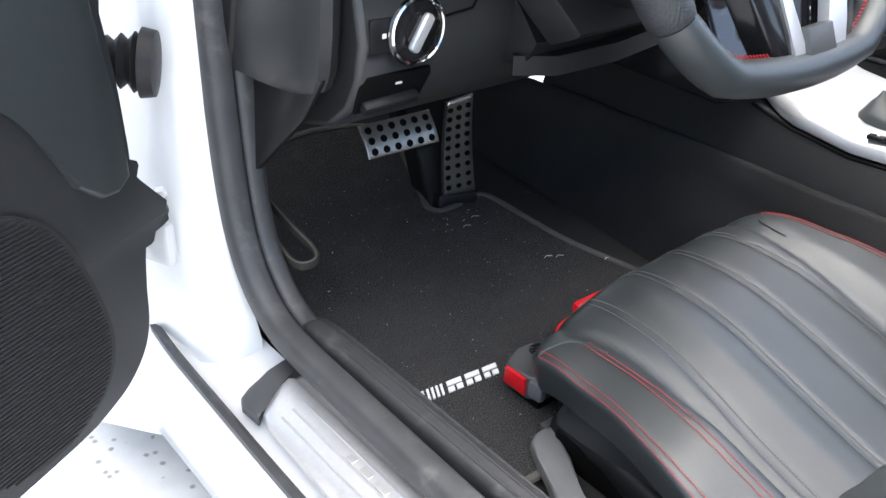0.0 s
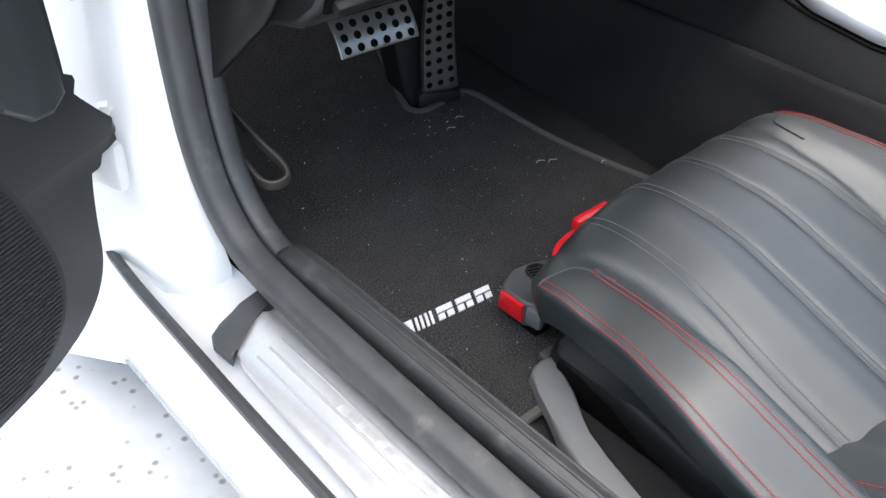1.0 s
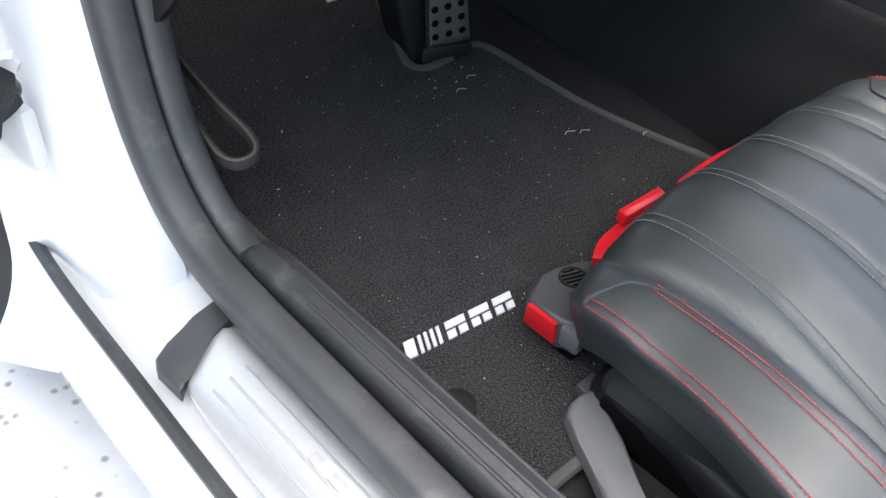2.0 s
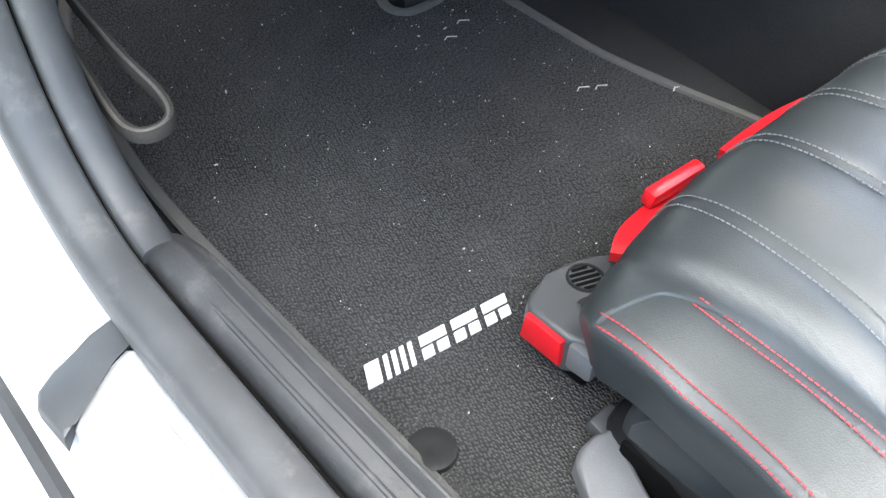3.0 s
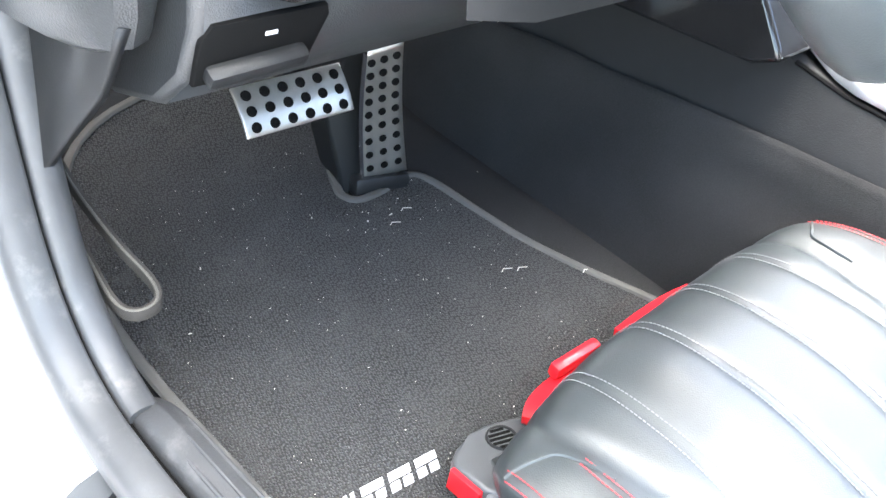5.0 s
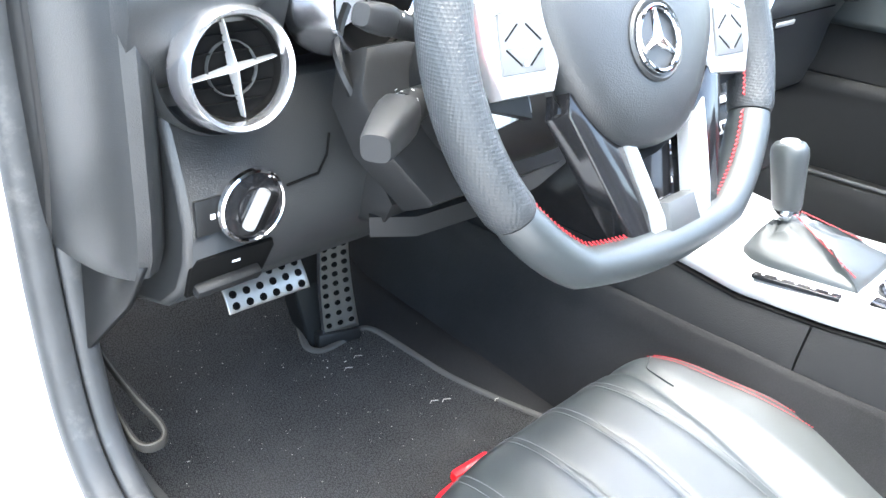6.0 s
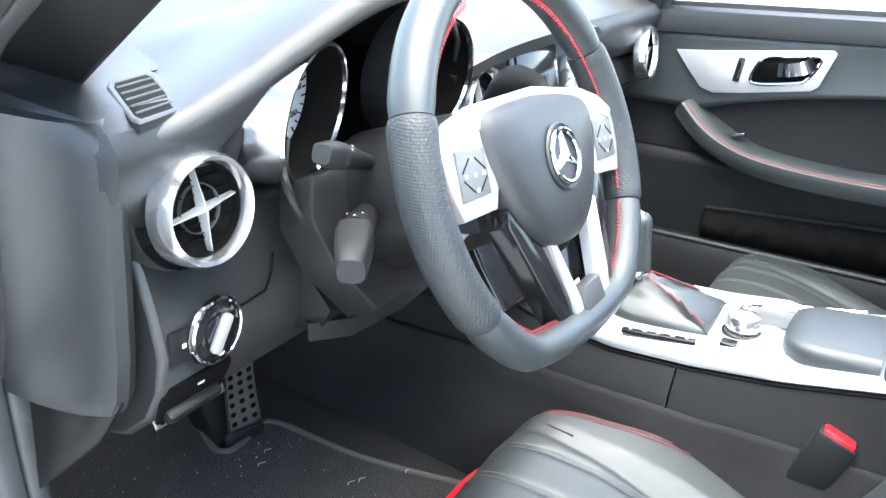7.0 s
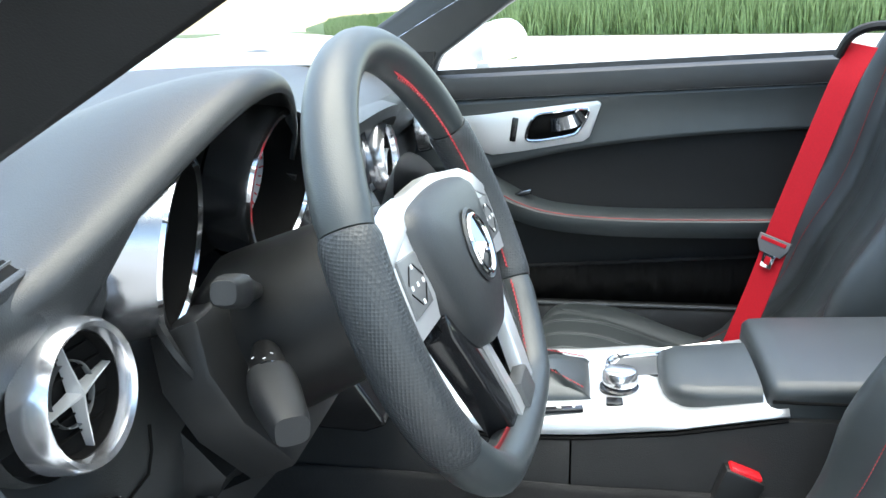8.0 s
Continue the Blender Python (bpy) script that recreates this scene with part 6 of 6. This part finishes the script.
# ---- windscreen pillars ----
def build_pillars():
    p = r = BODY
    line = [(-0.535, 0.385, 0.853), (-0.579, 0.288, 0.900), (-0.672, 0.080, 1.000), (-0.766, -0.128, 1.100), (-0.84, -0.30, 1.18)]
    secs = []
    for q in line:
        q = Vector(q)
        w = Vector((-0.62, 0.30, 0.66)).normalized()
        d = Vector((0.42, 0.83, -0.35)).normalized()
        secs.append([q, q + w * 0.03 - d * 0.020, q + w * 0.10 - d * 0.022, q + w * 0.14, q + w * 0.12 + d * 0.05, q + w * 0.02 + d * 0.045])
    part("pillar_lining", loft(secs), PLASTIC, p, "black pillar lining", bevel=0.008)
    secs = []
    for x, y0, y1, z in ((0.668, 0.205, 0.44, 0.868), (0.664, 0.185, 0.375, 0.915), (0.660, 0.055, 0.235, 1.008), (0.62, -0.12, 0.06, 1.11), (0.56, -0.30, -0.14, 1.20)):
        secs.append([(x, y0, z), (x - 0.02, (y0 + y1) / 2, z + 0.01), (x - 0.01, y1, z + 0.012), (x + 0.05, y1, z + 0.01), (x + 0.06, y0, z)])
    part("pillar_lining", loft(secs), GREY, r, "dark grey pillar lining", bevel=0.008)
    part("corner_trim", prism([(-0.205, 0.872), (-0.36, 0.866), (-0.30, 0.93), (-0.19, 0.925)], 0.02, 0.004), PLASTIC, r, "black mirror corner trim", m=M_DOOR)
    part("header_rail", sweep(smooth_path([(-0.82, -0.30, 1.20), (-0.5, -0.33, 1.24), (-0.1, -0.34, 1.255), (0.3, -0.33, 1.24), (0.58, -0.27, 1.20)], 5), [(-0.03, -0.015), (0.03, -0.015), (0.03, 0.015), (-0.03, 0.015)]), PLASTIC, BODY, "black windscreen header rail", bevel=0.006)

    ws = thing("windscreen", "clear curved windscreen glass", "windscreen", (0.03, 0.6, 0.93))

    def pane(u, v):
        lo = Vector((-0.55 + 1.20 * u, 0.64 - 0.28 * (2 * u - 1) ** 2, 0.925 - 0.03 * (2 * u - 1) ** 2))
        hi = Vector((-0.78 + 1.34 * u, -0.28 - 0.0 * u, 1.21 + 0.03 * (1 - (2 * u - 1) ** 2)))
        return lo * (1 - v) + hi * v + Vector((0, 0, 0.02 * math.sin(v * math.pi)))
    g = part("pane", grid(pane, 24, 12), GLASS, ws, solid=0.004)
    g.visible_shadow = False
    part("lower_seal", tube([Vector(pane(k / 24, 0.012)) + Vector((0, 0, 0.003)) for k in range(25)], 0.0035, 6), RUBBER, ws, "black rubber glass seal")
    wp = thing("scuttle_panel", "black wiper scuttle below the windscreen", "scuttle", (0, 0.7, 0.88))
    part("panel", rbox(1.2, 0.14, 0.02, 0.005), PLASTIC, wp, m=Matrix.Translation((0.03, 0.74, 0.905)))
    part("wiper_arm", tube([(-0.35, 0.70, 0.925), (0.0, 0.69, 0.935), (0.3, 0.68, 0.93)], 0.006, 6), PLASTIC, wp, "black wiper arm")
    bn = thing("bonnet", "white painted car bonnet beyond the windscreen", "bonnet", (0.03, 1.3, 0.8))

    def hood(u, v):
        x = -0.72 + 1.5 * u
        return (x, 0.82 + 1.1 * v, 0.89 - 0.10 * (2 * u - 1) ** 2 - 0.16 * v * v)
    part("panel", grid(hood, 20, 14), PAINT, bn, solid=0.01)
    mr = thing("door_mirror", "white passenger door mirror reflecting the green field", "door mirror", (0.86, 0.06, 0.86))
    m = frame_of((0.855, 0.075, 0.918), (-0.42, -0.90, 0.058))
    part("shell", lathe([(0.0, -0.085), (0.05, -0.078), (0.078, -0.05), (0.090, -0.015), (0.092, 0.0), (0.086, 0.003), (0.0, 0.0025)], 40), PAINT, mr, "white mirror shell", m=m @ Matrix.Diagonal((1.05, 0.66, 1, 1)))
    part("glass", prism([(-0.040, -0.016), (0.030, -0.014), (0.032, 0.010), (-0.024, 0.016), (-0.040, 0.006)], 0.002, 0.0005), CHROME, mr, "mirror glass", m=m @ Matrix.Translation((0.004, -0.022, 0.003)))
    part("foot", rbox(0.10, 0.03, 0.03, 0.008), PAINT, mr, "white mirror foot", m=Matrix.Translation((0.78, 0.11, 0.885)))


M_DOOR = Matrix(((0, 0, -1, 0.672), (-1, 0, 0, 0), (0, 1, 0, 0), (0, 0, 0, 1)))
build_pillars()


# ---- open driver door ----
def build_driver_door():
    th = radians(65)
    O, D, N = Vector((-0.76, 0.335, 0)), Vector((-math.sin(th), -math.cos(th), 0)), Vector((math.cos(th), -math.sin(th), 0))
    d = thing("driver_door", "open driver door with black inner panel and white edge", "car door", (-0.80, 0.34, 0.34))
    M = Matrix(((D.x, 0, N.x, O.x), (D.y, 0, N.y, O.y), (0, 1, 0, 0), (0, 0, 0, 1)))  # local x along the door, y up, z out of the inner panel
    card = smooth_path([(0.045, 0.90, 0), (0.022, 0.74, 0), (0.012, 0.66, 0), (0.009, 0.60, 0), (0.007, 0.570, 0), (-0.012, 0.545, 0), (-0.034, 0.520, 0), (-0.035, 0.508, 0), (-0.022, 0.502, 0), (0.0, 0.498, 0), (0.006, 0.485, 0), (0.011, 0.45, 0), (0.016, 0.405, 0), (0.036, 0.372, 0), (0.075, 0.350, 0), (0.15, 0.338, 0), (0.40, 0.332, 0), (1.05, 0.34, 0), (1.10, 0.55, 0), (1.05, 0.88, 0), (0.5, 0.90, 0)], 4, True)
    part("inner_panel", prism([(p.x, p.y) for p in card][::-1], 0.030, 0.008, 3), DASH, d, "black door inner panel", m=M @ Matrix.Translation((0, 0, -0.030)))
    inset = [(0.048, 0.86), (0.018, 0.62), (0.014, 0.57), (0.030, 0.560), (0.050, 0.562), (0.075, 0.582), (0.115, 0.66), (0.20, 0.74), (0.9, 0.76), (0.9, 0.86)]
    part("upper_insert", prism(inset[::1], 0.010, 0.005, 3), LEATHER, d, "dark upper door insert", m=M @ Matrix.Translation((0, 0, -0.004)))
    sp = smooth_path([(0.066, 0.452, 0), (0.068, 0.404, 0), (0.090, 0.372, 0), (0.135, 0.352, 0), (0.20, 0.356, 0), (0.25, 0.40, 0), (0.26, 0.48, 0), (0.22, 0.56, 0), (0.165, 0.590, 0), (0.125, 0.578, 0), (0.092, 0.535, 0)], 4, True)
    part("speaker_grille", prism([(p.x, p.y) for p in sp], 0.006, 0.003), GRILLE, d, "finely ribbed black speaker grille", m=M @ Matrix.Translation((0, 0, -0.001)))
    c0 = Vector((0.163, 0.47))
    for k in range(56):
        y = 0.356 + k * 0.0042
        xs = []
        for a, b in zip(sp, sp[1:] + sp[:1]):
            if (a.y - y) * (b.y - y) < 0:
                xs.append(a.x + (b.x - a.x) * (y - a.y) / (b.y - a.y))
        if len(xs) >= 2:
            x0, x1 = min(xs) + 0.005, max(xs) - 0.005
            if x1 - x0 > 0.01:
                part("grille_rib", rbox(x1 - x0, 0.0016, 0.0014, 0), GRILLE, d, m=M @ Matrix.Translation(((x0 + x1) / 2, y, 0.0055)))
    # white shell edge and black edge seal behind the card
    shell = [(0.046, 0.92), (0.014, 0.66), (0.006, 0.58), (-0.004, 0.50), (0.006, 0.42), (0.02, 0.36), (0.06, 0.33), (1.12, 0.32), (1.12, 0.92)]
    part("outer_shell", prism(shell[::-1], 0.10, 0.01), PAINT, d, "white outer door shell", m=M @ Matrix.Translation((-0.006, 0, -0.136)))
    part("edge_seal", tube([M @ Vector((0.000, z, -0.030)) for z in (0.66, 0.62, 0.59, 0.56)], 0.004, 6, up=(1, 0, 0)), RUBBER, d, "black door edge seal")
    ck = thing("door_check", "black rubber bellows of the door check between door and pillar", "bellows", (-0.76, 0.40, 0.66))
    a, b = Vector((-0.777, 0.376, 0.664)), Vector((-0.738, 0.350, 0.660))
    n = 4
    prof = []
    for k in range(n * 2 + 1):
        f = k / (n * 2)
        prof.append(((0.018 + 0.010 * f) * (1.0 if k % 2 else 0.74), f * (b - a).length))
    part("bellows", lathe([(0.0, 0.0)] + prof + [(0.0, (b - a).length)], 24), PLASTIC, ck, m=frame_of(a, b - a))
    part("flange", lathe([(0.0, 0.014), (0.029, 0.012), (0.031, 0.0), (0.0, -0.002)], 28), PLASTIC, ck, "black rubber flange", m=frame_of(b, b - a))
    hg = part("door_hinge", rbox(0.014, 0.05, 0.050, 0.006), PAINT, BODY, "white painted lower hinge", m=pose(-0.738, 0.378, 0.470, 0, 0, 20))
    part("pin", tube([(-0.746, 0.354, 0.447), (-0.746, 0.354, 0.493)], 0.007, 12), PAINT, hg, "white hinge pin")
    part("bolt", lathe([(0.0, 0.008), (0.006, 0.008), (0.0075, 0.004), (0.008, 0.0), (0.0, 0.0)], 6), PAINT, hg, "white bolt head", m=frame_of((-0.724, 0.385, 0.515), (-0.4, -0.9, 0)))


GRILLE = material("speaker_grille", (0.018, 0.018, 0.019), 0.6, vary=0.1)
build_driver_door()
